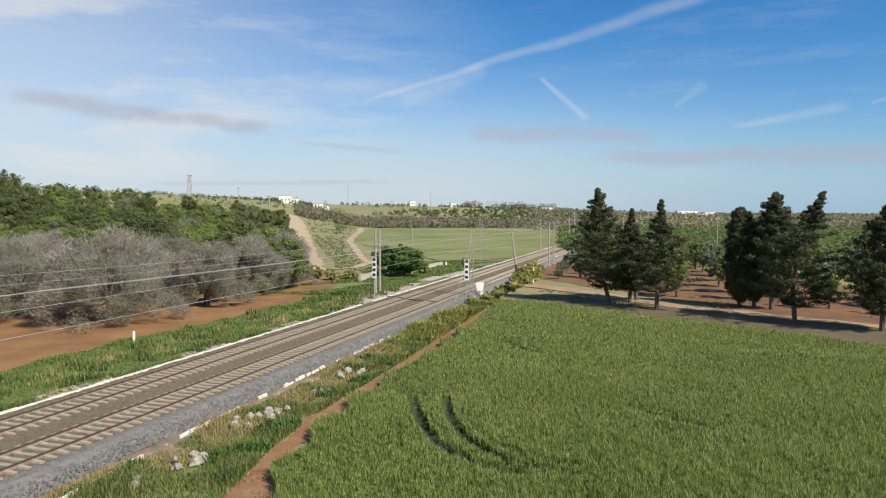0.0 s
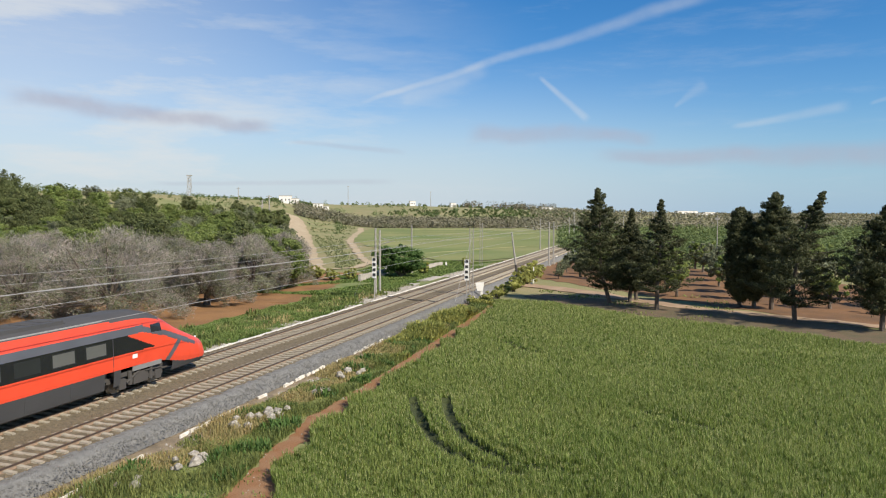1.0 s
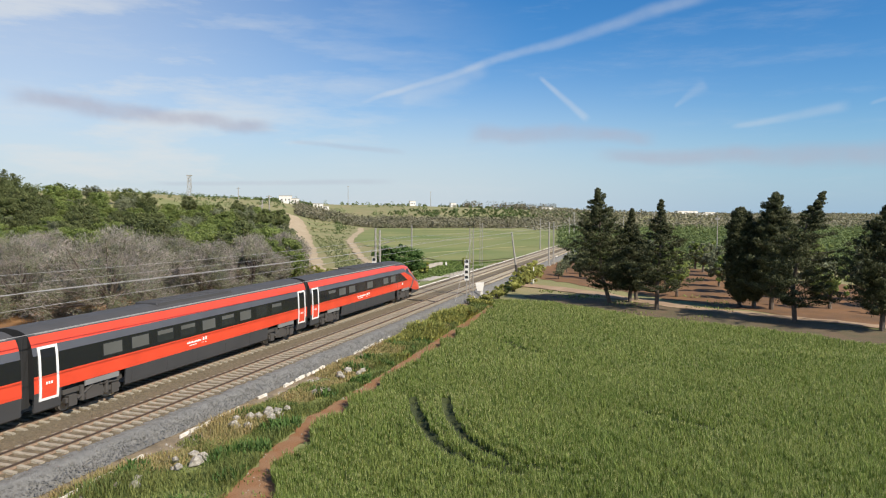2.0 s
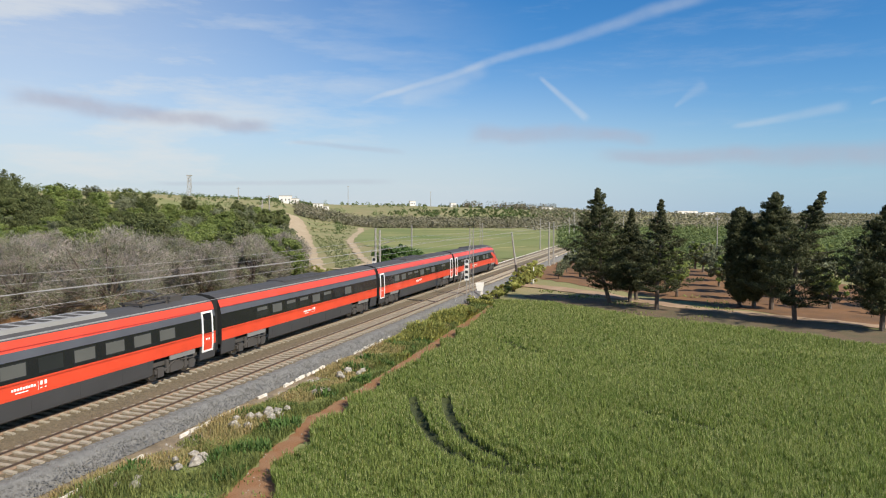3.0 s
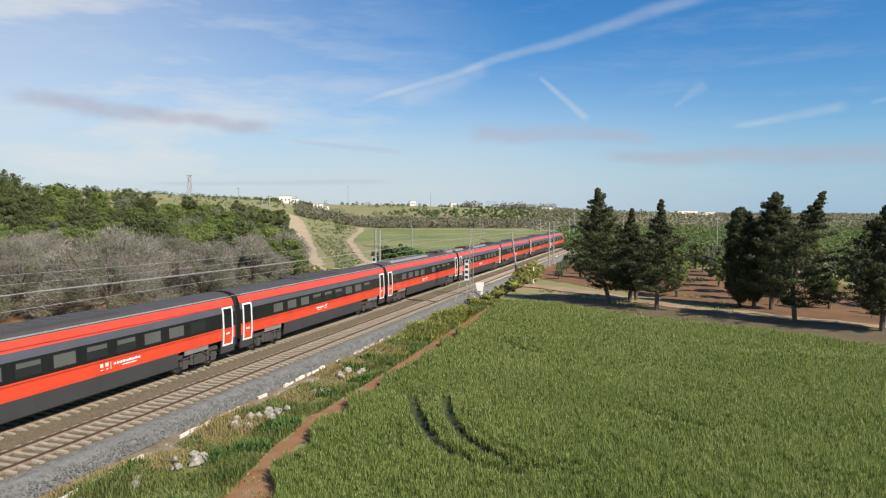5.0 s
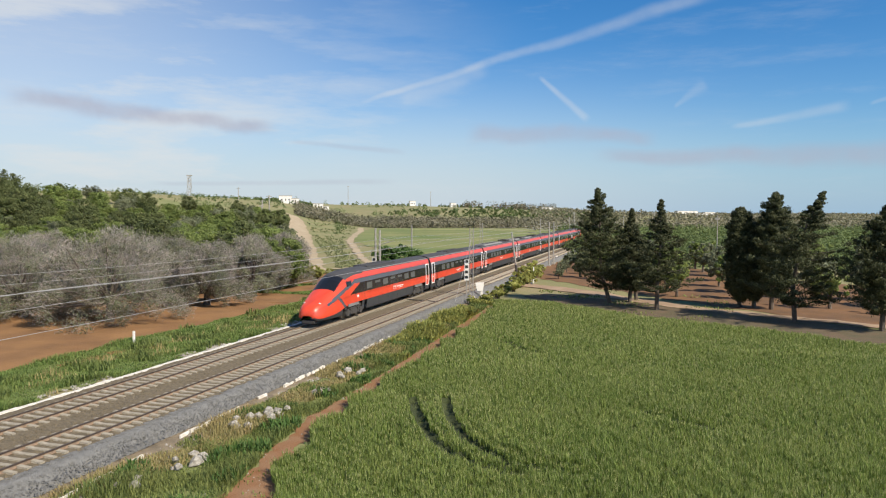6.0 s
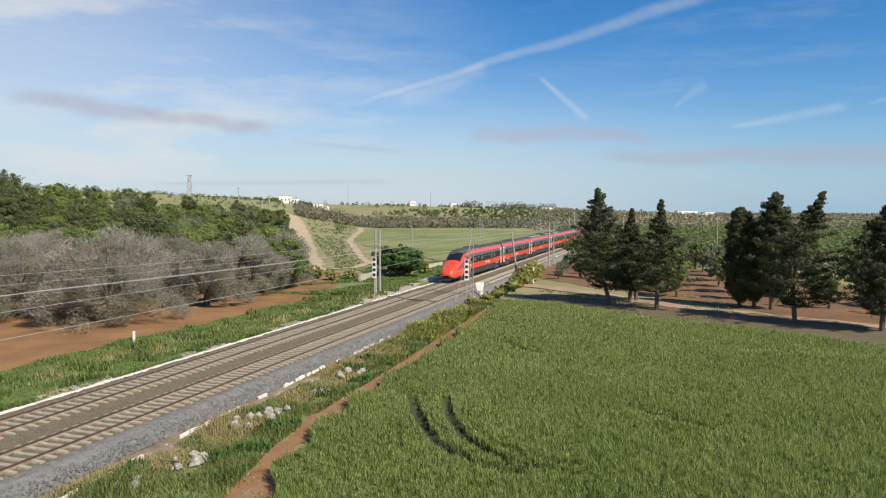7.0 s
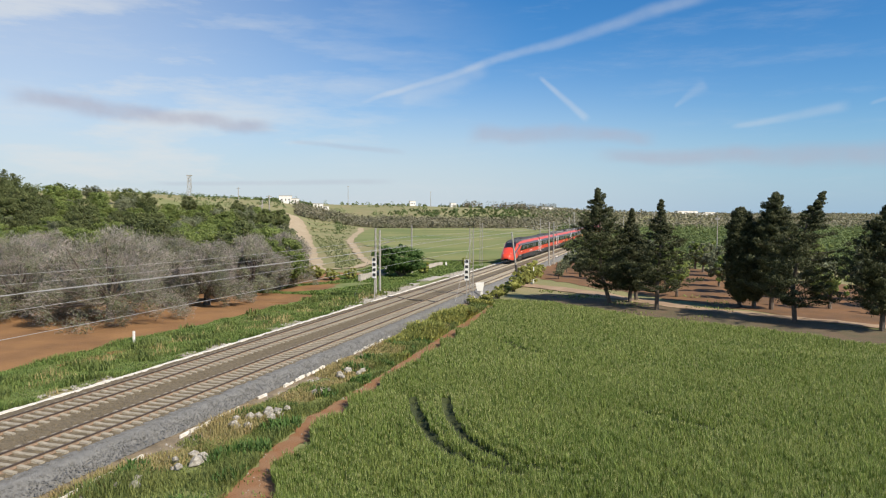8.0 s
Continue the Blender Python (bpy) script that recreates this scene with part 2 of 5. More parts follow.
L_FARW = leaf_mat("slope weeds", (0.15, 0.185, 0.075), (0.26, 0.27, 0.14), 0.3, 0.35, patch=0.15)
L_FARG = leaf_mat("far green scrub", (0.09, 0.135, 0.045), (0.155, 0.195, 0.075), 0.35, 0.35, patch=0.11)

# ---- ground: one sheet to the horizon ----
def ground():
    xs = np.unique(np.concatenate([np.arange(-80, 80, 1.5), np.arange(-300, 300, 10), np.linspace(-4900, 4900, 60)]))
    ys = np.unique(np.concatenate([np.arange(-20, 140, 1.5), np.arange(-300, 1100, 10), np.linspace(-600, 4900, 50)]))
    X, Y = np.meshgrid(xs, ys)
    Z = height(X, Y)
    v = np.stack([X, Y, Z], -1).reshape(-1, 3)
    i = np.arange(len(ys) * len(xs)).reshape(len(ys), len(xs))
    f = np.stack([i[:-1, :-1], i[:-1, 1:], i[1:, 1:], i[1:, :-1]], -1).reshape(-1, 4)
    tagged(new("ground", mesh_np("ground", v, f, M_GROUND)), "rolling grassy ground reaching the far horizon", "ground", kind="structure")


ground()


def sheet(name, rows, material, lift=0.05):
    """A draped sheet; rows of points from edge to edge."""
    R = np.array([[(p[0], p[1], float(height(p[0], p[1])) + lift) for p in r] for r in rows], float)
    n, m_ = R.shape[:2]
    i = np.arange(n * m_).reshape(n, m_)
    f = np.stack([i[:-1, :-1], i[:-1, 1:], i[1:, 1:], i[1:, :-1]], -1).reshape(-1, 4)
    return new(name, mesh_np(name, R.reshape(-1, 3), f, material))


def strip(name, line, material, cross=3, step=2.0, lift=0.05, ragged=0.25):
    """line: (off, s, half width) in the railway's axes; ragged edges."""
    L = np.array(line, float)
    d = np.concatenate([[0], np.cumsum(np.hypot(*np.diff(L[:, :2], axis=0).T))])
    k = np.arange(0, d[-1], step)
    c = np.stack([np.interp(k, d, L[:, j]) for j in range(3)], -1)
    g = np.gradient(c[:, :2], axis=0)
    g /= np.linalg.norm(g, axis=1)[:, None] + 1e-9
    nn = np.stack([g[:, 1], -g[:, 0]], -1)
    rows = []
    for (o, s_, w), q in zip(c, nn):
        e = [w + ragged * random.uniform(-1, 1), w + ragged * random.uniform(-1, 1)]
        rows.append([at(o + q[0] * t, s_ + q[1] * t) for t in np.linspace(-e[0], e[1], cross)])
    return sheet(name, rows, material, lift)



# ---- railway: bed, tracks, trough, kerb ----
def box(bm, x0, x1, y0, y1, z0, z1):
    c = [bm.verts.new((x, y, z)) for z in (z0, z1) for x, y in ((x0, y0), (x1, y0), (x1, y1), (x0, y1))]
    return [bm.faces.new([c[i] for i in q]) for q in ((3, 2, 1, 0), (4, 5, 6, 7), (0, 1, 5, 4), (1, 2, 6, 5), (2, 3, 7, 6), (3, 0, 4, 7))]


def tube(bm, a, b, r0, r1=None, sides=8):
    a, b = Vector(a), Vector(b)
    q = (b - a).to_track_quat("Z", "Y")
    r1 = r0 if r1 is None else r1
    rings = [[bm.verts.new(p + q @ Vector((r * math.cos(k * math.tau / sides), r * math.sin(k * math.tau / sides), 0))) for k in range(sides)] for p, r in ((a, r0), (b, r1))]
    for k in range(sides):
        bm.faces.new((rings[0][k], rings[0][(k + 1) % sides], rings[1][(k + 1) % sides], rings[1][k]))
    bm.faces.new(rings[0][::-1])
    bm.faces.new(rings[1])


def part(name, bm, material, parent=None, label="", soft=False):
    me = bpy.data.meshes.new(name)
    bm.normal_update()
    bm.to_mesh(me)
    bm.free()
    me.materials.append(material)
    if soft:
        for p in me.polygons:
            p.use_smooth = True
    ob = new(name, me)
    ob.parent = parent
    if label:
        ob["label"] = label
    return ob


def thing(name, m, label, category, group="", kind=""):
    ob = new(name)
    ob.matrix_basis = m
    return tagged(ob, label, category, group, kind)


def grid_np(name, V, material):
    n, m_ = V.shape[:2]
    i = np.arange(n * m_).reshape(n, m_)
    f = np.stack([i[:-1, :-1], i[:-1, 1:], i[1:, 1:], i[1:, :-1]], -1).reshape(-1, 4)
    return mesh_np(name, V.reshape(-1, 3), f, material)


NEAR = 3.966


def bed():
    rng = np.random.RandomState(3)
    def lay(name, prof, material, label, rough):
        ss = np.concatenate([np.arange(-260, -10, 4.0), np.arange(-10, 90, 0.35), np.arange(90, 700, 4.0)])
        V = np.zeros((len(ss), len(prof), 3))
        for j, (o, z) in enumerate(prof):
            V[:, j, 0], V[:, j, 1], V[:, j, 2] = o, ss, z
        V[:, :, 2] += rng.uniform(-rough, rough, V.shape[:2])
        V[:, 1:-1, 0] += rng.uniform(-0.06, 0.06, (len(ss), len(prof) - 2))
        ob = new(name, grid_np(name, V, material))
        ob.matrix_basis = TM
        return tagged(ob, label, "ballast", kind="structure")
    ramp = [(-2.75, -0.62), (-2.35, -0.36), (-1.95, -0.2)] + [(o, -0.18) for o in np.arange(-1.6, 5.4, 0.3)] + [(5.5, -0.19)]
    lay("ballast_bed", ramp, M_BAL, "brown crushed stone ballast bed under two tracks", 0.025)
    lay("ballast_shoulder", [(o, z) for o, z in ((5.3, -0.178), (5.55, -0.172), (5.8, -0.21), (5.95, -0.30), (6.1, -0.42), (6.25, -0.56), (6.35, -0.68), (6.45, -0.80), (6.6, -0.95))],
        M_BALG, "grey crushed stone ballast shoulder", 0.03)


bed()


def stones():
    """Loose ballast stones over the bed."""
    rng = np.random.RandomState(5)
    base = np.array([(1, 0, 0), (-0.5, 0.86, 0), (-0.5, -0.86, 0), (0.1, 0.1, 0.9)], float)
    tri = np.array([(0, 1, 3), (1, 2, 3), (2, 0, 3)])
    for name, n, lo, hi, material in (("ballast_stones", 26000, -1.9, 5.4, M_BAL), ("ballast_stones", 16000, 5.3, 6.6, M_BALG)):
        s_ = -9 + 75 * rng.rand(n) ** 1.6
        o = rng.uniform(lo, hi, n)
        z = np.interp(o, [-2, 5.6, 5.9, 6.5, 7.1], [-0.19, -0.19, -0.27, -0.65, -0.86])
        r = rng.uniform(0.025, 0.06, n)
        a = rng.uniform(0, 6.28, n)
        c, s2 = np.cos(a)[:, None], np.sin(a)[:, None]
        bx = base[None, :, :] + rng.uniform(-0.3, 0.3, (n, 4, 3))
        V = np.stack([(bx[..., 0] * c - bx[..., 1] * s2), (bx[..., 0] * s2 + bx[..., 1] * c), bx[..., 2]], -1) * r[:, None, None]
        V += np.stack([o, s_, z], -1)[:, None, :]
        f = (tri[None] + 4 * np.arange(n)[:, None, None]).reshape(-1, 3)
        ob = new(name, mesh_np(name, V.reshape(-1, 3), f, material))
        ob.matrix_basis = TM
        tagged(ob, "loose crushed ballast stones on the track bed", "ballast", kind="stuff")


stones()


def sleeper_mesh():
    bm = bmesh.new()
    prof = [(-1.25, -0.125), (-0.75, -0.095), (-0.4, -0.13), (0.4, -0.13), (0.75, -0.095), (1.25, -0.125)]
    rows = []
    for x, z in prof:
        rows.append([bm.verts.new((x, dy, zz)) for dy, zz in ((-0.13, -0.3), (-0.10, z), (0.10, z), (0.13, -0.3))])
    for a, b in zip(rows, rows[1:]):
        for k in range(3):
            bm.faces.new((a[k], b[k], b[k + 1], a[k + 1]))
    bm.faces.new(rows[0])
    bm.faces.new(rows[-1][::-1])
    bmesh.ops.recalc_face_normals(bm, faces=bm.faces)
    me = bpy.data.meshes.new("sleeper")
    bm.to_mesh(me)
    bm.free()
    me.materials.append(M_SLEEPER)
    return me


def tracks():
    sl = sleeper_mesh()
    sv = np.array([v.co[:] for v in sl.vertices])
    sf = [list(p.vertices) for p in sl.polygons if len(p.vertices) == 4]
    rng = random.Random(4)
    for c, lab in ((0.0, "far railway track with rusty rails on concrete sleepers"), (NEAR, "railway track with rusty rails on pale concrete sleepers")):
        tr = thing("railway_track", TM @ Matrix.Translation((c, 0, 0)), lab, "railway track", "two tracks", "structure")
        for o in (-0.75, 0.75):
            bm = bmesh.new()
            box(bm, o - 0.07, o + 0.07, -260, 700, -0.165, -0.145)
            box(bm, o - 0.018, o + 0.018, -260, 700, -0.145, -0.045)
            r_ = part("rail", bm, M_RAIL, tr)
            bm = bmesh.new()
            box(bm, o - 0.042, o + 0.042, -260, 700, -0.045, 0.0)
            part("rail_head", bm, M_RAILTOP, r_, "worn steel running surface")
        for k in range(145):
            ob = new("sleeper", sl)
            ob.parent = tr
            ob.matrix_basis = Matrix.Translation((rng.uniform(-0.03, 0.03), 0.17 - 10.2 + 0.6 * k, rng.uniform(-0.012, 0.008))) @ Matrix.Rotation(rng.uniform(-0.012, 0.012), 4, "Z")
        ys = np.concatenate([np.arange(-260, -10.3, 0.6), np.arange(0.17 - 10.2 + 0.6 * 145, 420, 0.6)])
        V = (sv[None] + np.stack([0 * ys, ys, 0 * ys], -1)[:, None]).reshape(-1, 3)
        F = (np.array(sf)[None] + len(sv) * np.arange(len(ys))[:, None, None]).reshape(-1, 4)
        far = new("far_sleepers", mesh_np("far_sleepers", V, F, M_SLEEPER))
        far.parent = tr
        tagged(far, kind="stuff")


tracks()


def trough():
    """White concrete cable trough along the far edge, lids end to end."""
    t = thing("cable_trough", TM, "white concrete cable trough with lids beside the track", "cable trough", kind="structure")
    rng = random.Random(8)
    bm = bmesh.new()
    box(bm, -0.13, 0.13, -0.49, 0.49, -0.5, -0.12)
    bmesh.ops.bevel(bm, geom=bm.edges[:], offset=0.012, segments=1)
    me = bpy.data.meshes.new("lid")
    bm.to_mesh(me)
    bm.free()
    me.materials.append(M_WHITE)
    for k in range(170):
        s_ = -8 + k
        if 50 < s_ < 54:
            continue
        ob = new("lid", me)
        ob.parent = t
        ob.matrix_basis = Matrix.Translation((-2.1 + rng.uniform(-0.02, 0.02), s_, rng.uniform(-0.06, 0.0))) @ Matrix.Rotation(rng.uniform(-0.012, 0.012), 4, "Z")
    bm = bmesh.new()
    box(bm, -2.25, -2.0, 163, 420, -0.5, -0.14)
    box(bm, -2.25, -2.0, -60, -8.6, -0.5, -0.14)
    tagged(part("far_lids", bm, M_WHITE, t), kind="stuff")


trough()


def kerb():
    """Low broken concrete kerb at the foot of the shoulder, with gaps."""
    k_ = thing("broken_kerb", TM, "low broken white concrete kerb half buried in litter", "kerb", kind="structure")
    rng = random.Random(12)
    s_ = 1.0
    while s_ < 62:
        n = rng.uniform(0.35, 1.0)
        if math.sin(s_ * 0.62) + 0.7 * math.sin(s_ * 1.9 + 1) > -0.30:
            bm = bmesh.new()
            box(bm, -rng.uniform(0.03, 0.06), 0.05, -n / 2, n / 2 - 0.05, -0.3, 0.0)
            bmesh.ops.subdivide_edges(bm, edges=bm.edges[:], cuts=1)
            for v in bm.verts:
                v.co += Vector([rng.uniform(-0.025, 0.025) for _ in range(3)])
            ob = part("kerb_stone", bm, M_WHITE, k_)
            o = float(np.interp(s_, [1, 3.4, 9.5, 15.5, 23.5, 36.6, 53, 62], [7.75, 7.5, 7.0, 6.74, 6.56, 6.42, 6.2, 6.1]))
            ob.matrix_basis = Matrix.Translation((o + rng.uniform(-0.05, 0.05), s_, -0.62 + rng.uniform(-0.05, 0.02))) @ Matrix.Rotation(0.05 + rng.uniform(-0.07, 0.07), 4, "Z")
        s_ += n


kerb()

# ---- plants: helpers ----
def blades(name, pts, h, w, material, lean=0.35, seed=1, hvar=0.4, droop=True):
    """One object of many bent blades; pts (n, 3), h and w arrays or numbers."""
    rng = np.random.RandomState(seed)
    n = len(pts)
    a = rng.uniform(0, 6.283, n)
    H = h * rng.uniform(1 - hvar, 1 + hvar * 0.6, n)
    W = np.broadcast_to(w, (n,)) * rng.uniform(0.7, 1.3, n)
    d = np.stack([np.cos(a), np.sin(a), 0 * a], -1)
    side = np.stack([-d[:, 1], d[:, 0], 0 * a], -1) * (W / 2)[:, None]
    ln = rng.uniform(0.1, 1.0, n) * lean
    up = np.array([0, 0, 1.0])
    p0 = pts
    p1 = pts + up * (H * 0.65)[:, None] + d * (H * ln * 0.4)[:, None]
    p2 = pts + up * (H * np.clip(1 - ln * 0.35, 0.4, 1))[:, None] + d * (H * ln)[:, None]
    if droop:
        V = np.stack([p0 - side, p0 + side, p1 + side, p1 - side, p2], 1).reshape(-1, 3)
        i = 5 * np.arange(n)[:, None]
        tri = np.concatenate([i + [0, 1, 2], i + [0, 2, 3], i + [3, 2, 4]], 1).reshape(-1, 3)
    else:
        V = np.stack([p0 - side, p0 + side, p2], 1).reshape(-1, 3)
        tri = np.arange(3 * n).reshape(-1, 3)
    return new(name, mesh_np(name, V, tri, material))


def leaf_np(c, d, length, width, rng, out=None):
    """Rhomboid leaves at c along directions d; out: the way that they face, more or less."""
    n = len(c)
    r = rng.normal(size=(n, 3))
    if out is not None:
        o = out / (np.linalg.norm(out, axis=1)[:, None] + 1e-9) + 0.42 * r
        o /= np.linalg.norm(o, axis=1)[:, None] + 1e-9
        d = d - o * np.sum(d * o, 1)[:, None]
        d /= np.linalg.norm(d, axis=1)[:, None] + 1e-9
        r = o
    s_ = np.cross(d, r)
    s_ /= np.linalg.norm(s_, axis=1)[:, None] + 1e-9
    L, W = (length * rng.uniform(0.6, 1.3, n))[:, None], (width * rng.uniform(0.6, 1.3, n))[:, None]
    V = np.stack([c - d * L / 2, c + s_ * W / 2, c + d * L / 2, c - s_ * W / 2], 1).reshape(-1, 3)
    return V, np.arange(4 * n).reshape(-1, 4)


def unit(rng, n):
    v = rng.normal(size=(n, 3))
    return v / np.linalg.norm(v, axis=1)[:, None]


def wood(name, trunk, limbs, material):
    """A tapered trunk, bent a little, with limbs; lists of (from, to, r0, r1)."""
    bm = bmesh.new()
    for a, b, r0, r1 in trunk + limbs:
        a, b = Vector(a), Vector(b)
        mid = a.lerp(b, 0.5) + Vector((random.uniform(-1, 1), random.uniform(-1, 1), 0)) * (b - a).length * 0.06
        tube(bm, a, mid, r0, (r0 + r1) / 2, 7)
        tube(bm, mid, b, (r0 + r1) / 2, r1, 7)
    me = bpy.data.meshes.new(name)
    bm.to_mesh(me)
    bm.free()
    me.materials.append(material)
    return me


def make_tree(name, label, category, group, wood_me, crowns):
    t = thing(name, Matrix(), label, category, group)
    w = new("trunk", wood_me)
    w.parent = t
    for nm, me, lab in crowns:
        c = new(nm, me)
        c.parent = t
        if lab:
            c["label"] = lab
    return t


def round_tree(h, r, seed, leaf, size, n_clump=70, per=90, trunk_h=0.3, group="", name="tree", label="", category="tree", squash=0.75, bark=None, cover=1.0):
    """A broad crown: clumps on a lumpy shell, leaves in each clump."""
    rng = np.random.RandomState(seed)
    random.seed(seed)
    cz = h * (trunk_h + 1) / 2 * 0.98
    rz = h * (1 - trunk_h) / 2
    u = unit(rng, n_clump)
    lump = 0.75 + 0.35 * np.sin(u[:, 0] * 3.1 + seed) * np.sin(u[:, 1] * 2.7 + 2 * seed) + rng.uniform(-0.12, 0.12, n_clump)
    rad = lump * rng.uniform(0.55, 1.0, n_clump) ** 0.5
    C = u * rad[:, None] * np.array([r, r, rz]) + np.array([0, 0, cz])
    C[:, 2] = np.maximum(C[:, 2], h * trunk_h * 0.7)
    cs = rng.uniform(0.12, 0.30, n_clump) * r * squash
    idx = np.repeat(np.arange(n_clump), per)
    q = unit(rng, len(idx)) * (rng.uniform(0.2, 1, len(idx)) ** 0.5)[:, None]
    P = C[idx] + q * cs[idx][:, None] * np.array([1, 1, 0.75])
    face = q * 0.9 + 0.5 * u[idx] + np.array([0, 0, 0.15])
    V, F = leaf_np(P, unit(rng, len(P)), size, size * 0.6, rng, face)
    crown = mesh_np("crown", V, F, leaf)
    limbs = []
    top = Vector((0, 0, h * trunk_h * 1.1))
    for k in range(9):
        limbs.append((top * random.uniform(0.6, 1.0), Vector(C[rng.randint(n_clump)]), 0.045 * r * 0.6 + 0.03, 0.02))
    me = wood("trunk", [((0, 0, -0.3), top, 0.05 * r + 0.08, 0.035 * r + 0.05)], limbs, bark or M_BARK)
    return make_tree(name, label, category, group, me, [("crown", crown, "")])


def dead_olive(h, r, seed, label, green=0.25):
    """An old olive with a spreading crown of bare grey twigs and some leaves left."""
    rng = np.random.RandomState(seed)
    random.seed(seed)
    n = 260
    u = unit(rng, n)
    u[:, 2] = np.abs(u[:, 2]) * 1.52 - 0.76
    C = u * np.array([r, r, h * 0.60]) * (rng.uniform(0.45, 1.0, n) ** 0.6)[:, None] + np.array([0, 0, h * 0.46])
    C[:, :2] += 0.35 * r * np.sin(C[:, [2, 2]] * 1.3 + seed + C[:, [1, 0]] * 0.7) * 0.4
    C[:, 2] = np.maximum(C[:, 2], 0.4)
    per = 120
    idx = np.repeat(np.arange(n), per)
    q = unit(rng, len(idx)) * (rng.uniform(0.1, 1, len(idx)) ** 0.6)[:, None]
    P = C[idx] + q * 0.17 * r * np.array([1, 1, 1.0])
    d = P - np.array([0, 0, h * 0.12])
    d = d / (np.linalg.norm(d, axis=1)[:, None] + 1e-6) + 0.55 * rng.normal(size=d.shape)
    d[:, 2] += 0.25
    d /= np.linalg.norm(d, axis=1)[:, None]
    V, F = leaf_np(P, d, 0.46, 0.024, rng)
    twigs = mesh_np("dead_wood", V, F, L_TWIG)
    g = rng.rand(n) < green + 0.55 * (C[:, 2] < h * 0.40)
    Cg = C[g]
    idx = np.repeat(np.arange(len(Cg)), 130)
    P = Cg[idx] + unit(rng, len(idx)) * (rng.rand(len(idx)) ** 0.5)[:, None] * 0.15 * r
    V, F = leaf_np(P, unit(rng, len(P)), 0.19, 0.075, rng, P - Cg[idx] + 0.1 * (P - np.array([0, 0, h * 0.3])))
    leaves = mesh_np("crown", V, F, L_OLIVE)
    base = Vector((0, 0, h * 0.2))
    limbs = [(base, Vector(C[rng.randint(n)]), 0.16, 0.035) for _ in range(26)]
    me = wood("trunk", [((0, 0, -0.3), base, 0.42, 0.3)], limbs, M_BARK)
    return make_tree("olive_tree", label, "tree", "old olive trees", me, [("crown", leaves, "sparse grey-green leaves"), ("dead_wood", twigs, "bare grey twigs")])


def cypress(h, r, seed, label, ragged=0.0, lean=0.0, bare=0.12, bend=0.0):
    """A dark cypress: sprays in tufts along branches round a leader; ragged ones open, with a thin spire."""
    rng = np.random.RandomState(seed)
    random.seed(seed)
    n = int(300 - 190 * ragged)
    z = bare + (1 - bare) * (np.arange(n) + rng.rand(n)) / n
    full = np.interp(z, [bare, bare + 0.08, 0.38, 0.62, 0.82, 0.95, 1.0], [0.6, 0.9, 1.0, 0.95, 0.74, 0.36, 0.04])
    spire = np.interp(z, [bare, bare + 0.10, 0.30, 0.48, 0.64, 0.76, 0.84, 0.92, 1.0], [0.62, 0.95, 1.0, 0.90, 0.66, 0.40, 0.22, 0.12, 0.02])
    prof = full + (spire - full) * min(1.0, ragged * 1.25)
    a_ = np.arange(n) * 2.39996
    reach = r * prof * (1 + ragged * rng.uniform(-0.55, 0.40, n)) * (1 + (0.25 + 0.2 * ragged) * np.sin(z * 41 + seed) * np.sin(a_ + 9 * z))
    a = a_ + rng.uniform(-0.6, 0.6, n)
    rise = (1.9 - 1.55 * ragged) * rng.uniform(0.6, 1.3, n)

    def axis(f):
        return bend * np.clip(f / 0.45, 0, 1) + lean * np.clip(f - 0.55, 0, 1) ** 1.3 * h

    out = np.stack([np.cos(a), np.sin(a), 0 * a], -1)
    tufts, per = 8, 30
    t = rng.uniform(0.18, 1.0, (n, tufts)) ** 0.75
    t[:, 0] = 1.0
    swing = rng.normal(0, 0.20, (n, tufts)) * (1.15 - t)
    rad = reach[:, None] * t
    cross = np.stack([-np.sin(a), np.cos(a), 0 * a], -1)
    C = out[:, None] * rad[..., None] + cross[:, None] * (swing * reach[:, None])[..., None]
    C[..., 0] += axis(z)[:, None]
    C[..., 2] = z[:, None] * h + np.minimum(rise[:, None] * rad * 0.55, 1.6) * (0.4 + 0.6 * t) - 0.55 * (1 - ragged) - 0.10 * ragged * rad
    size = np.clip(0.07 + 0.075 * reach, 0.06, 0.25)[:, None] * (1.25 - 0.55 * t) * rng.uniform(0.7, 1.3, (n, tufts))
    P = C[:, :, None] + rng.normal(size=(n, tufts, per, 3)) * size[..., None, None] * np.array([1, 1, 0.95 - 0.45 * ragged])
    P[..., 2] = np.minimum(P[..., 2], h)
    P = P.reshape(-1, 3)
    way = np.repeat(out + np.stack([0 * a, 0 * a, rise], -1), tufts * per, 0)
    way = way / np.linalg.norm(way, axis=1)[:, None] + 0.5 * rng.normal(size=P.shape)
    face = P - np.repeat(C.reshape(-1, 3), per, 0) + 0.35 * np.repeat(out, tufts * per, 0) * np.repeat(size.ravel(), per)[:, None]
    V, F = leaf_np(P, way, 0.24, 0.09, rng, face)
    crown = mesh_np("crown", V, F, L_CYP)
    limbs = [((float(axis(z[k])), 0, z[k] * h - 0.2), tuple(C[k, 0]), 0.05, 0.015) for k in range(0, n, 4)]
    mid, tip = float(axis(np.array(0.55))), float(axis(np.array(0.97)))
    me = wood("trunk", [((0, 0, -0.3), (mid, 0, h * 0.55), 0.24, 0.13), ((mid, 0, h * 0.55), (tip, 0, h * 0.97), 0.13, 0.03)], limbs, M_BARK)
    return make_tree("cypress_tree", label, "tree", "cypress trees by the farm road", me, [("crown", crown, "")])


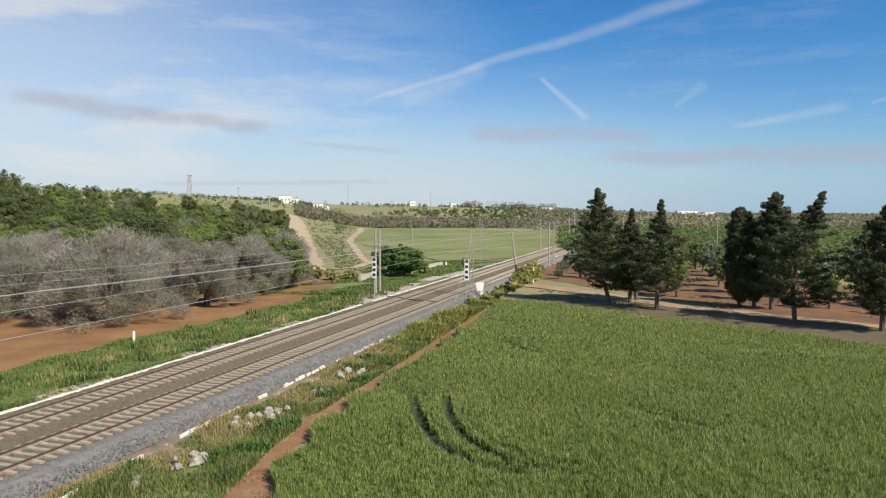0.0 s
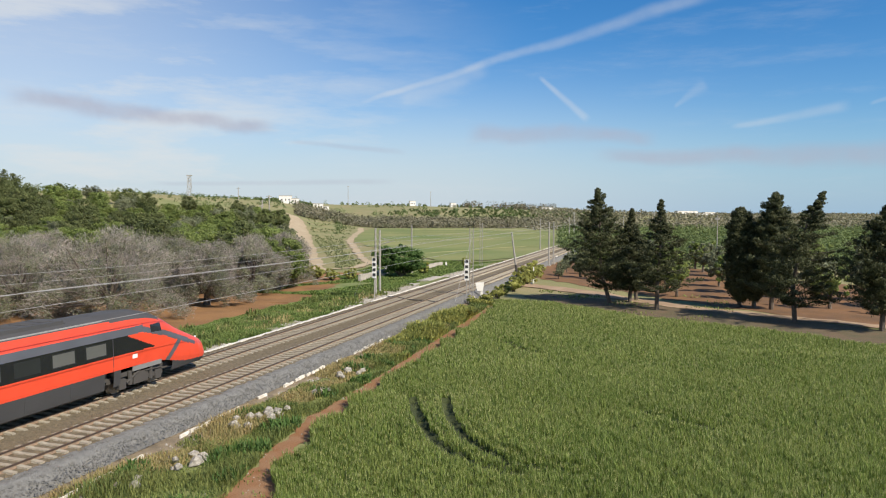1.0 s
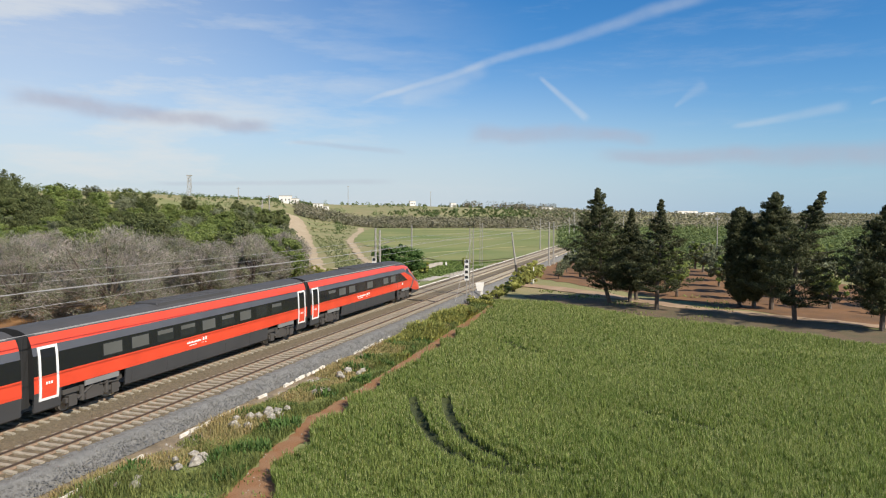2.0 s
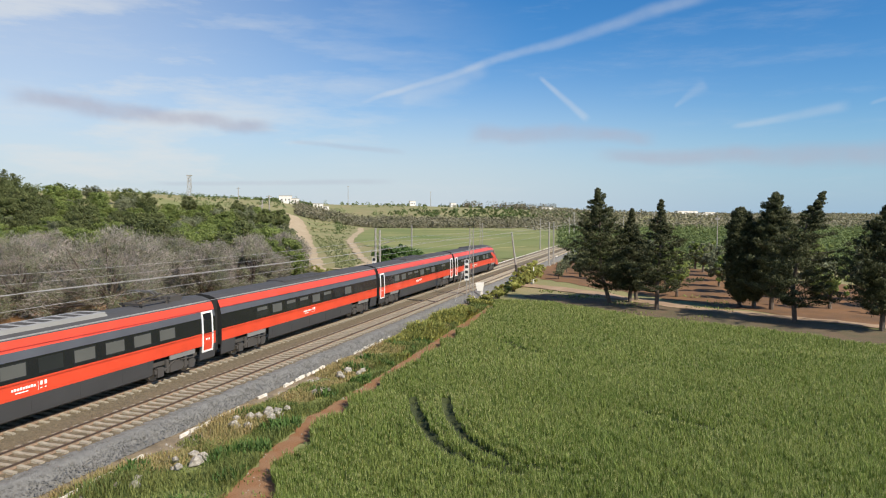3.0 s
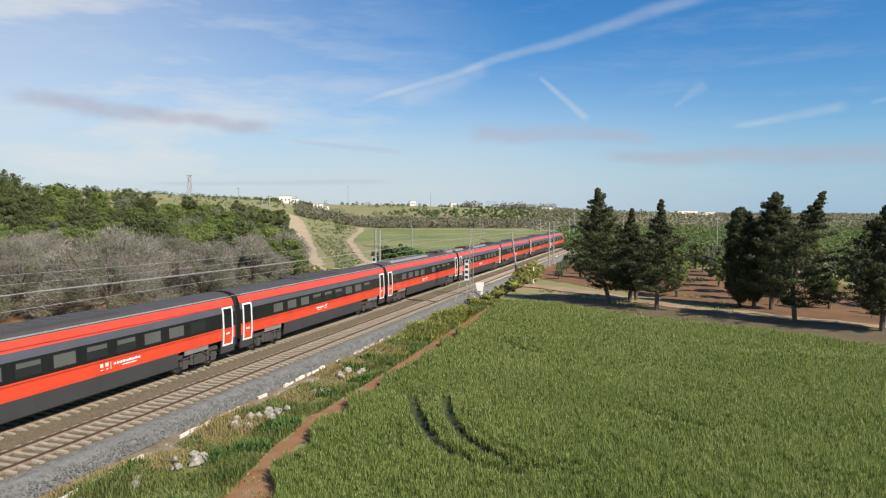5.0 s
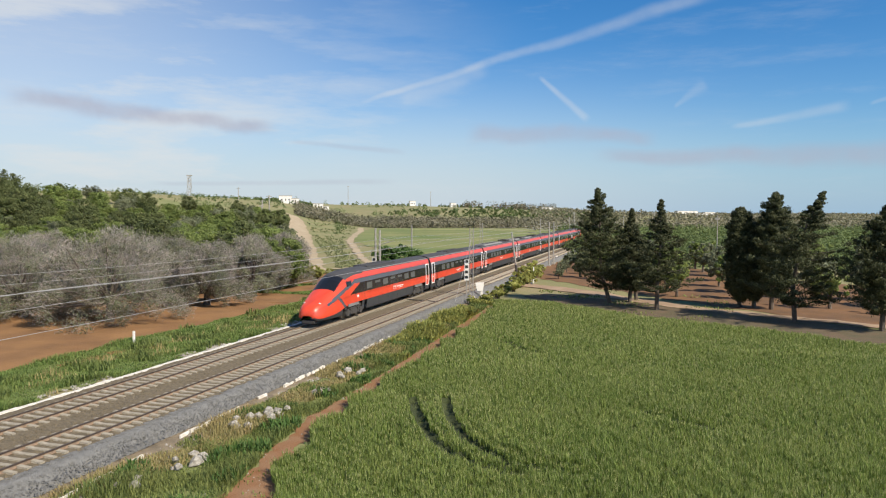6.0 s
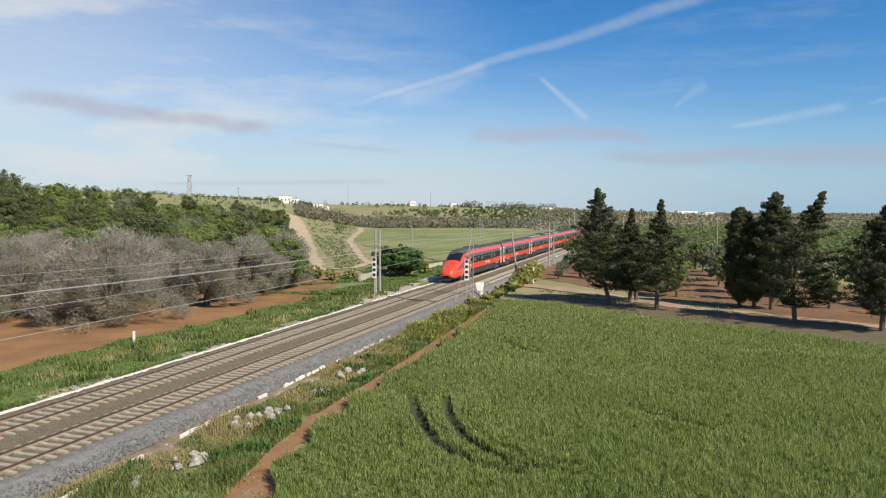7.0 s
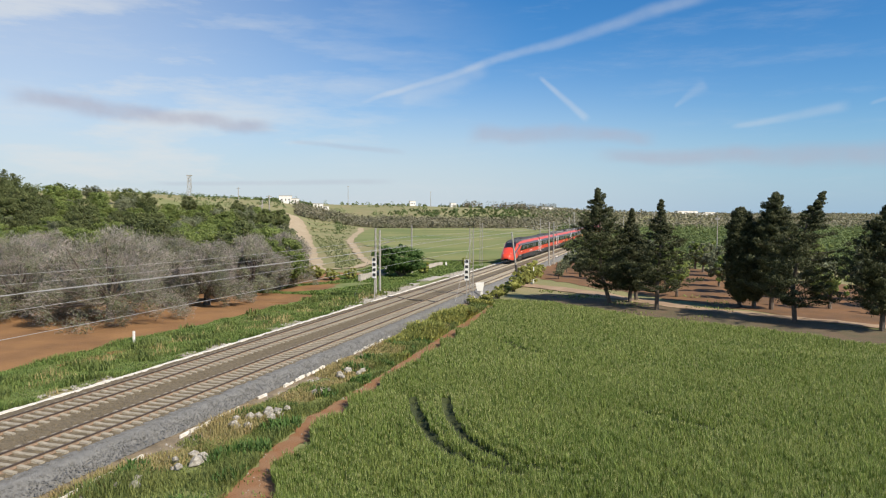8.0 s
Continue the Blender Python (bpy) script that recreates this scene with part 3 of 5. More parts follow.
def plant(t, x, y, turn=0.0, sink=0.0, size=1.0):
    t.matrix_basis = Matrix.Translation((x, y, float(height(x, y)) - sink)) @ Matrix.Rotation(turn, 4, "Z")
    if size != 1.0:
        t.scale = (size, size, size)
    return t


def again(t, x, y, turn, size=1.0):
    c = copy_thing(t, Matrix())
    c.scale = (size, size, size)
    c.location = (x, y, float(height(x, y)))
    c.rotation_euler = (0, 0, turn)
    return c


# ---- soils and roads ----
tagged(strip("red_field", [(-9, -60, 0.5), (-14, -40, 7), (-23, 0, 15.5), (-25, 20, 17), (-27, 40, 18.2), (-27, 55, 16.0), (-25, 66, 12.2), (-22.5, 80, 8.6), (-20.5, 91, 4.0)], M_RED, 9, 1.0, 0.045, 0.5),
       "ploughed red soil under the old olives", "soil", kind="structure")
tagged(strip("footpath", [(16.4, -5, 1.2), (14.3, 2, 1.0), (13.5, 4.7, 0.9), (12.1, 9.5, 0.62), (11.5, 15, 0.55), (11.3, 20, 0.5), (11.05, 28, 0.5), (10.5, 41, 0.45), (9.9, 55, 0.4)], M_REDPATH, 5, 0.5, 0.03, 0.28),
       "bare red soil footpath between weeds and wheat", "path", kind="structure")


def line_world(pts):
    return [(*[float(v) for v in off_s(x, y)], w) for x, y, w in pts]


tagged(strip("orchard_soil", line_world([(20, 146, 11), (27, 125, 18), (41, 93, 17), (57, 63, 16), (73, 33, 15)]), M_ORCH, 9, 2.0, 0.04, 0.8), "red soil of the orchard in furrows", "soil", kind="structure")
tagged(strip("farm_road", line_world([(6, 106, 1.6), (14.8, 95.3, 1.8), (18.9, 88.8, 1.7), (23.2, 80.6, 1.6), (28.2, 74.4, 1.4), (33.2, 69.0, 1.3), (38.4, 63.6, 1.3), (52, 46, 1.4), (66, 26, 1.4)]), M_FARM, 5, 1.2, 0.085, 0.3), "pale dirt farm road past the cypresses", "road", kind="structure")
tagged(strip("road_verge", line_world([(11.0, 88, 2.2), (19.5, 76.5, 4.0), (31.5, 62.5, 4.2), (45, 44, 4.2), (60, 20, 4.0)]), M_VERGESHADE, 5, 1.2, 0.06, 0.4), "brown verge between wheat and farm road, tree shade in its colour", "verge", kind="structure")
tagged(strip("quarry_road", line_world([(-19.5, 116, 1.5), (-22.1, 127.8, 1.6), (-30.2, 167.0, 1.75), (-41.4, 221.7, 2.1), (-53.7, 279.4, 3.2), (-63.6, 318.4, 4.6), (-74.4, 375.3, 3.4), (-84.6, 412.6, 2.7), (-96.0, 424, 2.4)]), M_DIRT, 5, 4.0, 0.16, 0.5), "pale gravel road climbing the hill", "road", kind="structure")
tagged(strip("field_track", line_world([(-22.0, 121, 0.7), (-15.3, 128, 0.8), (-13.8, 140.4, 0.95), (-18.0, 161.1, 0.85), (-24.0, 197.8, 1.0), (-31.2, 245.8, 1.2), (-36.8, 309.1, 1.3), (-39.9, 358.0, 1.5), (-46.2, 411.8, 1.4)]), M_DIRT, 5, 3.0, 0.16, 0.4), "pale dirt track along the meadow", "road", kind="structure")
tagged(strip("meadow", line_world([(20, 150, 22), (14, 200, 32), (10, 260, 42), (12, 330, 52), (22, 400, 62), (28, 425, 60)]), M_MEADOW, 13, 6.0, 0.10, 1.5), "flat green meadow beyond the railway", "meadow", kind="structure")
for k, (a, b, w) in enumerate((((-26, 250), (60, 262), 1.6), ((-30, 330), (75, 318), 3.0), ((-34, 402), (80, 386), 7.0), ((-8, 168), (30, 215), 1.0))):
    (x0, y0), (x1, y1) = a, b
    tagged(strip("mown_strip", line_world([(x0, y0, w * 0.6), ((x0 + x1) / 2, (y0 + y1) / 2 + 4, w), (x1, y1, w * 0.7)]), M_STRAW, 3, 3.0, 0.17, w * 0.35), "straw-coloured mown strip in the meadow", "meadow", kind="structure")
bm = bmesh.new()
box(bm, 300, 4800, 2900, 4880, -1.6, -0.55)
tagged(part("sea", bm, M_SEA), "dark blue sea on the horizon", "water", kind="structure")


tagged(strip("bank_turf", [(-7.2, -30, 4.2), (-7.2, 30, 4.2), (-7.5, 60, 4.6), (-9.5, 75, 6.5), (-11, 100, 8.5), (-13, 122, 9)], M_TURF, 9, 1.0, 0.052, 0.35), "green turf of the far railway bank", "grass", kind="structure")
tagged(strip("verge_turf", [(10.8, -12, 3.0), (10.4, 4, 2.3), (9.4, 12, 1.6), (9.0, 24, 1.4), (8.6, 40, 1.3), (8.2, 62, 1.2)], M_TURF, 7, 1.0, 0.02, 0.3), "green turf under the verge weeds", "grass", kind="structure")
tagged(strip("litter_strip", [(7.6, -12, 1.3), (7.3, 4, 1.15), (6.95, 14, 0.85), (6.8, 30, 0.65), (6.6, 62, 0.55)], M_LITTER, 5, 0.6, 0.035, 0.2), "brown litter and earth along the kerb", "soil", kind="structure")


# ---- wheat ----
def wheat():
    rng = np.random.RandomState(21)
    arcs = [[(-1.6, 38.2), (-1.3, 35.6), (-0.9, 33.2), (-0.3, 30.7), (0.4, 29.2), (1.1, 28.1), (2.0, 27.1), (3.0, 26.5)],
            [(0.2, 38.2), (0.3, 35.1), (0.6, 33.2), (1.0, 31.2), (1.8, 29.2), (2.5, 27.9), (3.7, 27.0), (4.9, 26.4)],
            [(2.7, 57.4), (4.2, 55.6), (5.1, 54.4), (5.9, 52.1), (6.9, 50.4)], [(9.6, 35.3), (11.0, 33.8), (12.1, 32.7)]]
    dense = [np.array([np.interp(np.linspace(0, len(a) - 1, 60), range(len(a)), [p[k] for p in a]) for k in (0, 1)]).T for a in arcs]

    def inside(x, y):
        o, s_ = off_s(x, y)
        left = np.interp(s_, [-10, 2, 6.5, 12, 22, 34, 46, 54, 62], [18.5, 15.3, 13.6, 12.5, 12.0, 11.7, 11.2, 10.6, 9.8])
        far = np.interp(x, [4, 6, 9.5, 12.7, 19.5, 23.4, 27.5, 31.7, 50, 70], [79, 80, 79, 75.5, 67, 62.2, 57.5, 52.5, 28, -5])
        e = 0.25 * np.sin(x * 1.7 + y) + 0.2 * np.sin(x * 0.6 - y * 1.3)
        return (o > left + e) & (y < far + e) & (o < 75)

    def gap_to(d, x, y):
        """Distance to a rut's line, 9 where it is far off."""
        g = np.full(len(x), 9.0, np.float32)
        k = np.flatnonzero((x > d[:, 0].min() - 1) & (x < d[:, 0].max() + 1) & (y > d[:, 1].min() - 1) & (y < d[:, 1].max() + 1))
        for c in np.array_split(k, len(k) // 20000 + 1):
            g[c] = np.min(np.hypot(x[c][:, None] - d[None, :, 0], y[c][:, None] - d[None, :, 1]), 1)
        return g

    def rut(x, y):
        m_ = np.ones(len(x), bool)
        for k, d in enumerate(dense):
            fade = 0.16 * (y < 28.5) * rng.rand(len(x))
            m_ &= gap_to(d, x, y) > (0.25 if k < 2 else 0.22) + 0.14 * rng.rand(len(x)) - fade
        return m_

    def wh(x, y):
        return 0.62 + 0.10 * np.sin(0.35 * x + 0.2 * y) * np.sin(0.27 * y - 0.1 * x + 1) + 0.05 * np.sin(1.1 * x) * np.sin(0.9 * y)
    # bed of stems: sheet coloured dark for the shade between blades and in ruts
    step = 0.3
    xs, ys = np.arange(-9, 48, step), np.arange(10, 86, step)
    X, Y = np.meshgrid(xs, ys)
    ok = inside(X.ravel(), Y.ravel()).reshape(X.shape)
    near = np.full(X.shape, True)
    sel = (X > -3) & (X < 13) & (Y > 25) & (Y < 60)
    near[sel] = rut(X[sel], Y[sel])
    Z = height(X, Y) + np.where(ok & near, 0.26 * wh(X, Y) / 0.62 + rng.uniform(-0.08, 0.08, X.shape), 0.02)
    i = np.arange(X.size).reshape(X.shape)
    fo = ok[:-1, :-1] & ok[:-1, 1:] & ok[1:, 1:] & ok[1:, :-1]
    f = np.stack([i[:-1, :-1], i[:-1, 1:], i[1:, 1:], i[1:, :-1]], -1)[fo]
    tagged(new("wheat_bed", mesh_np("wheat_bed", np.stack([X, Y, Z], -1).reshape(-1, 3), f, M_WHEATBED)), "dark bed sheet under the green wheat, shade put in its colour", "wheat", kind="stuff")
    out = []
    for y0, y1, dens, w, hh in ((10, 30, 470, 0.026, 1.0), (30, 45, 340, 0.033, 1.0), (45, 62, 180, 0.048, 0.95), (62, 86, 120, 0.066, 0.9)):
        x1 = y1 * 0.66 + 3
        n = int((x1 + 9) * (y1 - y0) * dens)
        x, y = rng.uniform(-9, x1, n), rng.uniform(y0, y1, n)
        gap = np.sin(x * 3.7 + 2.0 * np.sin(y * 1.9)) * np.sin(y * 3.1 + 2.0 * np.sin(x * 1.6 + 1))
        k = inside(x, y) & (x < y * 0.66 + 3) & (gap > -0.82)
        x, y = x[k], y[k]
        sel = (x > -3) & (x < 13) & (y > 25) & (y < 60)
        m_ = np.ones(len(x), bool)
        m_[sel] = rut(x[sel], y[sel])
        x, y = x[m_], y[m_]
        g = 0.84 + 0.2 * np.sin(x * 7.3 + 2 * np.sin(y * 3)) * np.sin(y * 6.1 + 2 * np.sin(x * 2.0))
        low_ = np.ones(len(x))
        sel = (x > -3) & (x < 13) & (y > 25) & (y < 60)
        for d in dense:
            low_[sel] = np.minimum(low_[sel], np.clip(gap_to(d, x[sel], y[sel]) / 0.9, 0.72, 1))
        out.append((x, y, wh(x, y) * g * hh * low_, np.full(len(x), w)))
    x, y, h_, w = (np.concatenate([o[j] for o in out]) for j in range(4))
    p = np.stack([x, y, height(x, y) + 0.12], -1)
    tagged(blades("wheat_field", p, h_, w, L_WHEAT, 0.45, 22, 0.3), "dense green unripe wheat with wheel ruts", "wheat", kind="stuff")
    k = rng.rand(len(x)) < np.interp(y, [15, 70], [0.16, 0.42])
    p = np.stack([x[k], y[k], height(x[k], y[k]) + 0.12 + h_[k] * 0.72], -1)
    tagged(blades("wheat_ears", p, 0.17, w[k] * 0.75, L_EAR, 0.4, 23, 0.3, False), "pale green wheat ears above the blades", "wheat", kind="stuff")


wheat()


# ---- verge weeds ----
def scatter(n, o0, o1, s0, s1, seed, bias=1.0):
    rng = np.random.RandomState(seed)
    s_ = s0 + (s1 - s0) * rng.rand(n) ** bias
    o = rng.uniform(o0, o1, n)
    c, sn = math.cos(TH), math.sin(TH)
    x, y = -21.056 + o * c + s_ * sn, 25 - o * sn + s_ * c
    return x, y, o, s_


def patchy(x, y, f, k):
    return np.sin(x * f + 1.3 * np.sin(y * f * 0.7 + k)) * np.sin(y * f * 0.9 + 1.1 * np.sin(x * f * 0.6 + 2 * k))


def verge(name, n, o0, o1, s0, s1, h, w, material, seed, label, f=0.8, thr=-0.3, bias=1.3, inner=None):
    x, y, o, s_ = scatter(n, o0, o1, s0, s1, seed, bias)
    g = patchy(x, y, f, seed)
    k = g > thr
    if inner is not None:
        k &= inner(o, s_)
    x, y, g = x[k], y[k], g[k]
    p = np.stack([x, y, height(x, y) - 0.02], -1)
    hh = h * (0.45 + 0.75 * np.clip(g + 0.3, 0, 1.2))
    d = np.hypot(x, y)
    tagged(blades(name, p, hh, w * np.clip(d / 40, 0.8, 3), material, 0.8, seed, 0.45), label, "weeds", kind="stuff")


def clear_path(o, s_):
    c = np.interp(s_, [-5, 2, 4.7, 9.5, 15, 20, 28, 41, 55], [16.4, 14.3, 13.5, 12.1, 11.5, 11.3, 11.05, 10.5, 9.9])
    w = np.interp(s_, [-5, 2, 6, 9.5, 22, 54], [1.1, 0.95, 0.75, 0.55, 0.45, 0.35])
    return o < c - w


verge("verge_weeds", 140000, 7.4, 15.0, -6, 62, 0.40, 0.026, L_WEED, 31, "green weeds on the railway verge", 0.9, -0.35, 1.3, clear_path)
verge("dry_grass", 46000, 6.9, 9.6, -6, 60, 0.34, 0.026, L_DRY, 32, "dry straw-yellow grass along the kerb", 0.5, -0.05, 1.2)
verge("short_grass", 90000, 7.3, 15.4, -7, 64, 0.18, 0.036, L_WEED, 37, "short grass covering the verge", 0.7, -1.1, 1.3, clear_path)
verge("dead_litter", 34000, 6.1, 8.0, -7, 60, 0.09, 0.045, L_LITTER, 38, "dry litter at the foot of the ballast", 0.9, -0.2, 1.2)
verge("tall_weeds", 30000, 7.4, 10.6, 28, 64, 0.85, 0.07, L_TALL, 33, "tall weeds with yellow flowers by the track", 0.55, -0.1, 1.0, clear_path)
x_, y_, o_, s2_ = scatter(9500, 9.0, 16.5, -6, 56, 39, 1.2)
k_ = ~clear_path(o_, s2_) & (patchy(x_, y_, 1.4, 2) > 0.1)
tagged(blades("path_grass", np.stack([x_[k_], y_[k_], height(x_[k_], y_[k_]) - 0.01], -1), 0.16, 0.045, L_WEED, 0.8, 39, 0.5), "sparse grass tufts on the footpath", "weeds", kind="stuff")
verge("bank_grass", 200000, -11.6, -2.5, -4, 85, 0.36, 0.024, L_BANK, 34, "green grass on the far railway bank", 0.6, -1.1, 1.2, lambda o, s_: ~((s_ > 53) & (s_ < 93) & (o > -5.0)) & ~((o > -3.5) & (np.sin(s_ * 0.55) + 0.6 * np.sin(s_ * 1.7) > 0.35)))
verge("bank_weeds", 36000, -11.4, -2.9, -4, 70, 0.50, 0.042, L_GREEN, 40, "leafy weeds on the far railway bank", 0.9, 0.30, 1.2)
verge("bank_straw", 9000, -8.4, -2.7, -4, 60, 0.5, 0.025, L_DRY, 41, "dry stalks on the far railway bank", 1.1, 0.35, 1.2)
verge("verge_herbs", 26000, 7.6, 13.5, -6, 60, 0.40, 0.07, L_FIG, 42, "dark leafy herbs on the verge", 1.2, 0.40, 1.3, clear_path)
verge("rough_grass", 50000, -22, -2.6, 62, 120, 0.36, 0.07, L_BANK, 35, "rough grass and weeds beyond the red field", 0.35, -0.2, 1.0, lambda o, s_: ~((s_ < 93) & (o > -5.0)))
verge("road_grass", 5000, 12, 34, 38, 75, 0.22, 0.05, L_WEED, 36, "grass along the farm road", 0.5, 0.2, 1.0)


# ---- cypresses ----
for h_, r_, seed, x, y, rag, lean, bare, bend, lab in (
        (12.7, 3.2, 1, 18.4, 80.2, 0.75, -0.05, 0.13, -1.35, "dark broad cypress with a spiky top"),
        (10.4, 2.2, 2, 20.6, 80.8, 0.85, 0.10, 0.14, -0.2, "dark ragged cypress among others"),
        (8.6, 1.7, 3, 22.0, 83.2, 0.7, -0.05, 0.16, 0.0, "smaller dark cypress with a thin stem"),
        (11.3, 2.6, 4, 21.9, 75.0, 1.0, 0.0, 0.16, 0.3, "open-branched thin cypress with a bare stem"),
        (11.0, 1.42, 5, 31.6, 78.0, 0.05, 0.0, 0.09, -0.1, "dense columnar dark cypress"),
        (9.4, 1.25, 6, 32.8, 77.2, 0.2, 0.0, 0.12, -0.1, "slender dark cypress between taller ones"),
        (12.4, 2.1, 7, 34.0, 75.8, 0.40, 0.0, 0.13, 0.2, "tall dark cypress with a narrow tip"),
        (11.9, 3.4, 8, 32.2, 66.8, 0.9, 0.50, 0.12, 0.2, "wide ragged cypress leaning at the top"),
        (10.9, 2.9, 9, 36.8, 61.2, 0.6, 0.1, 0.14, 0.0, "dark cypress at the edge of the wheat")):
    plant(cypress(h_, r_, seed, lab + " on the road verge", rag, lean, bare, bend), x, y)

# ---- old olives on the red field ----
o1 = plant(dead_olive(9.0, 6.0, 11, "huge dying olive with bare grey twigs on red soil", 0.52), -29.8, 65.5)
o2 = plant(dead_olive(7.4, 4.2, 12, "dying olive with grey twigs and some leaves", 0.65), -25.3, 78.5)
again(o1, -39.5, 69, 2.1, 0.92)
again(o2, -23.6, 90.5, 1.2, 1.05)
again(o1, -34, 83, 4.0, 0.85)
o3 = plant(dead_olive(7.6, 4.4, 13, "old olive with greener leaves on red soil", 0.75), -22.0, 100.0)
again(o3, -28, 101, 2.0, 0.95)
again(o2, -46, 84, 0.5, 1.1)
again(o2, -35, 96, 3.3, 1.0)
again(o3, -45, 71, 5.0, 1.0)
again(o3, -55, 78, 0.4, 1.0)
again(o2, -50, 64, 2.6, 1.0)

# ---- green trees on the hillside ----
rng = random.Random(77)
kinds = [round_tree(6.5, 3.6, 41, L_GREEN, 0.28, 125, 75, 0.16, "hillside trees", "tree", "leafy green tree in the hillside scrub"),
         round_tree(5.0, 3.2, 42, L_GREEN, 0.27, 115, 75, 0.10, "hillside trees", "shrub", "broad green shrub on the hillside", "shrub"),
         round_tree(7.5, 3.8, 43, L_PINE, 0.28, 130, 75, 0.18, "hillside trees", "tree", "dark evergreen tree on the hillside"),
         round_tree(5.5, 3.4, 44, L_OLIVE, 0.27, 120, 75, 0.14, "hillside trees", "olive_tree", "grey-green olive on the hillside")]
spots = [(-62, 96), (-50, 104), (-75, 110), (-40, 116)]
for k, (x, y) in zip(kinds, spots):
    plant(k, x, y)
placed = list(spots)
tries = 0
while len(placed) < 265 and tries < 14000:
    tries += 1
    y = rng.uniform(92, 330)
    u = rng.uniform(-0.68, -0.18)
    x = u * y
    if x > -27 - (y - 128) * 0.205 - 0.012 * y:
        continue
    sky_line = np.interp(u, [-0.60, -0.537, -0.53, -0.487, -0.437, -0.43, -0.40, -0.35, -0.23], [0.036, 0.033, 0.037, 0.040, 0.036, 0.027, 0.022, 0.018, 0.012])
    if float(height(x, y)) + 7.0 > EYE_Z + y * sky_line:
        continue
    if any((x - a) ** 2 + (y - b) ** 2 < (2.4 + y * 0.013) ** 2 for a, b in placed):
        continue
    placed.append((x, y))
    kk = rng.choices(kinds, (5, 4, 2.2, 2.5))[0]
    again(kk, x, y, rng.uniform(0, 6.28), rng.uniform(0.75, 1.25))
pine = plant(round_tree(12, 7.5, 51, L_PINE, 0.45, 200, 70, 0.12, "stone pines on the hill", "pine_tree", "dark stone pine crown on the hilltop", "tree"), -110, 188)
pine.scale = (1.1, 1.1, 1.1)
for x, y, sz in ((-120, 195, 1.12), (-132, 192, 1.1), (-103, 187, 0.8), (-126, 210, 1.1)):
    again(pine, x, y, rng.uniform(0, 6), sz)

# ---- bushes and orchard ----
fig = plant(round_tree(5.4, 3.7, 61, L_FIG, 0.32, 150, 80, 0.06, "", "fig_bush", "round dark green bush beside the railway", "bush"), -6.3, 111)
low = [round_tree(1.7, 1.3, 62, L_TALL, 0.22, 60, 60, 0.02, "low shrubs", "shrub", "low yellow-green shrub among weeds", "shrub")]
plant(low[0], -16, 106)
for x, y, sz in ((-18.5, 108, 1.2), (-13.5, 107, 1.0), (-20.5, 110, 1.3), (8.8, 92, 1.0), (10.2, 97, 1.2), (7.4, 88.5, 0.9), (11.6, 101, 1.5), (-3.2, 118, 1.1), (4.2, 128, 1.0),
                 (12.5, 108, 1.4), (6.3, 84.5, 0.8), (14.0, 112, 1.5), (-24, 118, 1.5), (3.1, 79.5, 0.55), (4.9, 81.0, 0.7)):
    again(low[0], x, y, rng.uniform(0, 6), sz)
orch = round_tree(4.2, 2.1, 63, L_GREEN, 0.30, 45, 80, 0.28, "orchard trees", "orchard_tree", "young green fruit tree on red soil")
orch2 = round_tree(4.0, 2.1, 64, L_OLIVE, 0.30, 45, 80, 0.28, "orchard trees", "olive_tree", "young olive on red soil")
plant(orch, 26.5, 93)
plant(orch2, 21, 112)
for x, y, sz in ((17.2, 109, 0.5), (18.6, 115, 0.58), (20.4, 121, 0.55), (21.6, 128, 0.62), (23.2, 135, 0.6), (24.8, 142, 0.6), (22.4, 118, 0.6), (25.0, 128, 0.65)):
    again(orch2, x, y, x * 3.0, sz)
for r_ in range(-2, 7):
    for c_ in range(11):
        x = 18.5 + c_ * 6.0 + r_ * 1.6 + rng.uniform(-0.7, 0.7)
        y = 117 - c_ * 8.2 + r_ * 7.0 + rng.uniform(-0.7, 0.7)
        if y < 40 or (abs(x - 26.5) < 2 and abs(y - 93) < 2) or rng.random() < 0.10 or x > 0.75 * y + 4 or x < 0.20 * y or (x - 13.2) * 0.802 + (y - 97.5) * 0.597 < 5.5:
            continue
        again(orch if rng.random() < (0.35 + 0.05 * c_) else orch2, x, y, rng.uniform(0, 6), rng.uniform(0.9, 1.35))


# ---- far groves and scrub: uncounted ----
def far_scrub(name, n, region, h, material, seed, label, per=26, leaf=0.9):
    rg = np.random.RandomState(seed)
    x, y = region(rg, n)
    z = height(x, y)
    R = h * rg.uniform(0.55, 1.15, len(x)) * (0.8 + y / 2500)
    idx = np.repeat(np.arange(len(x)), per)
    u = unit(rg, len(idx))
    u[:, 2] = np.abs(u[:, 2])
    P = np.stack([x, y, z], -1)[idx] + u * (rg.uniform(0.3, 1, len(idx)) ** 0.5)[:, None] * R[idx][:, None] * np.array([0.62, 0.62, 0.95])
    sc = leaf * (0.6 + y[idx] / 500)
    V, F = leaf_np(P, unit(rg, len(idx)), sc, 0.65 * sc, rg, u + np.array([0, 0, 0.2]))
    tagged(new(name, mesh_np(name, V, F, material)), label, "trees", kind="stuff")


def reg(u0, u1, y0, y1, keep=None):
    def f(rg, n):
        y = y0 * (y1 / y0) ** rg.rand(n)
        x = rg.uniform(u0, u1, n) * y
        if keep is not None:
            k = keep(x, y)
            x, y = x[k], y[k]
        return x, y
    return f


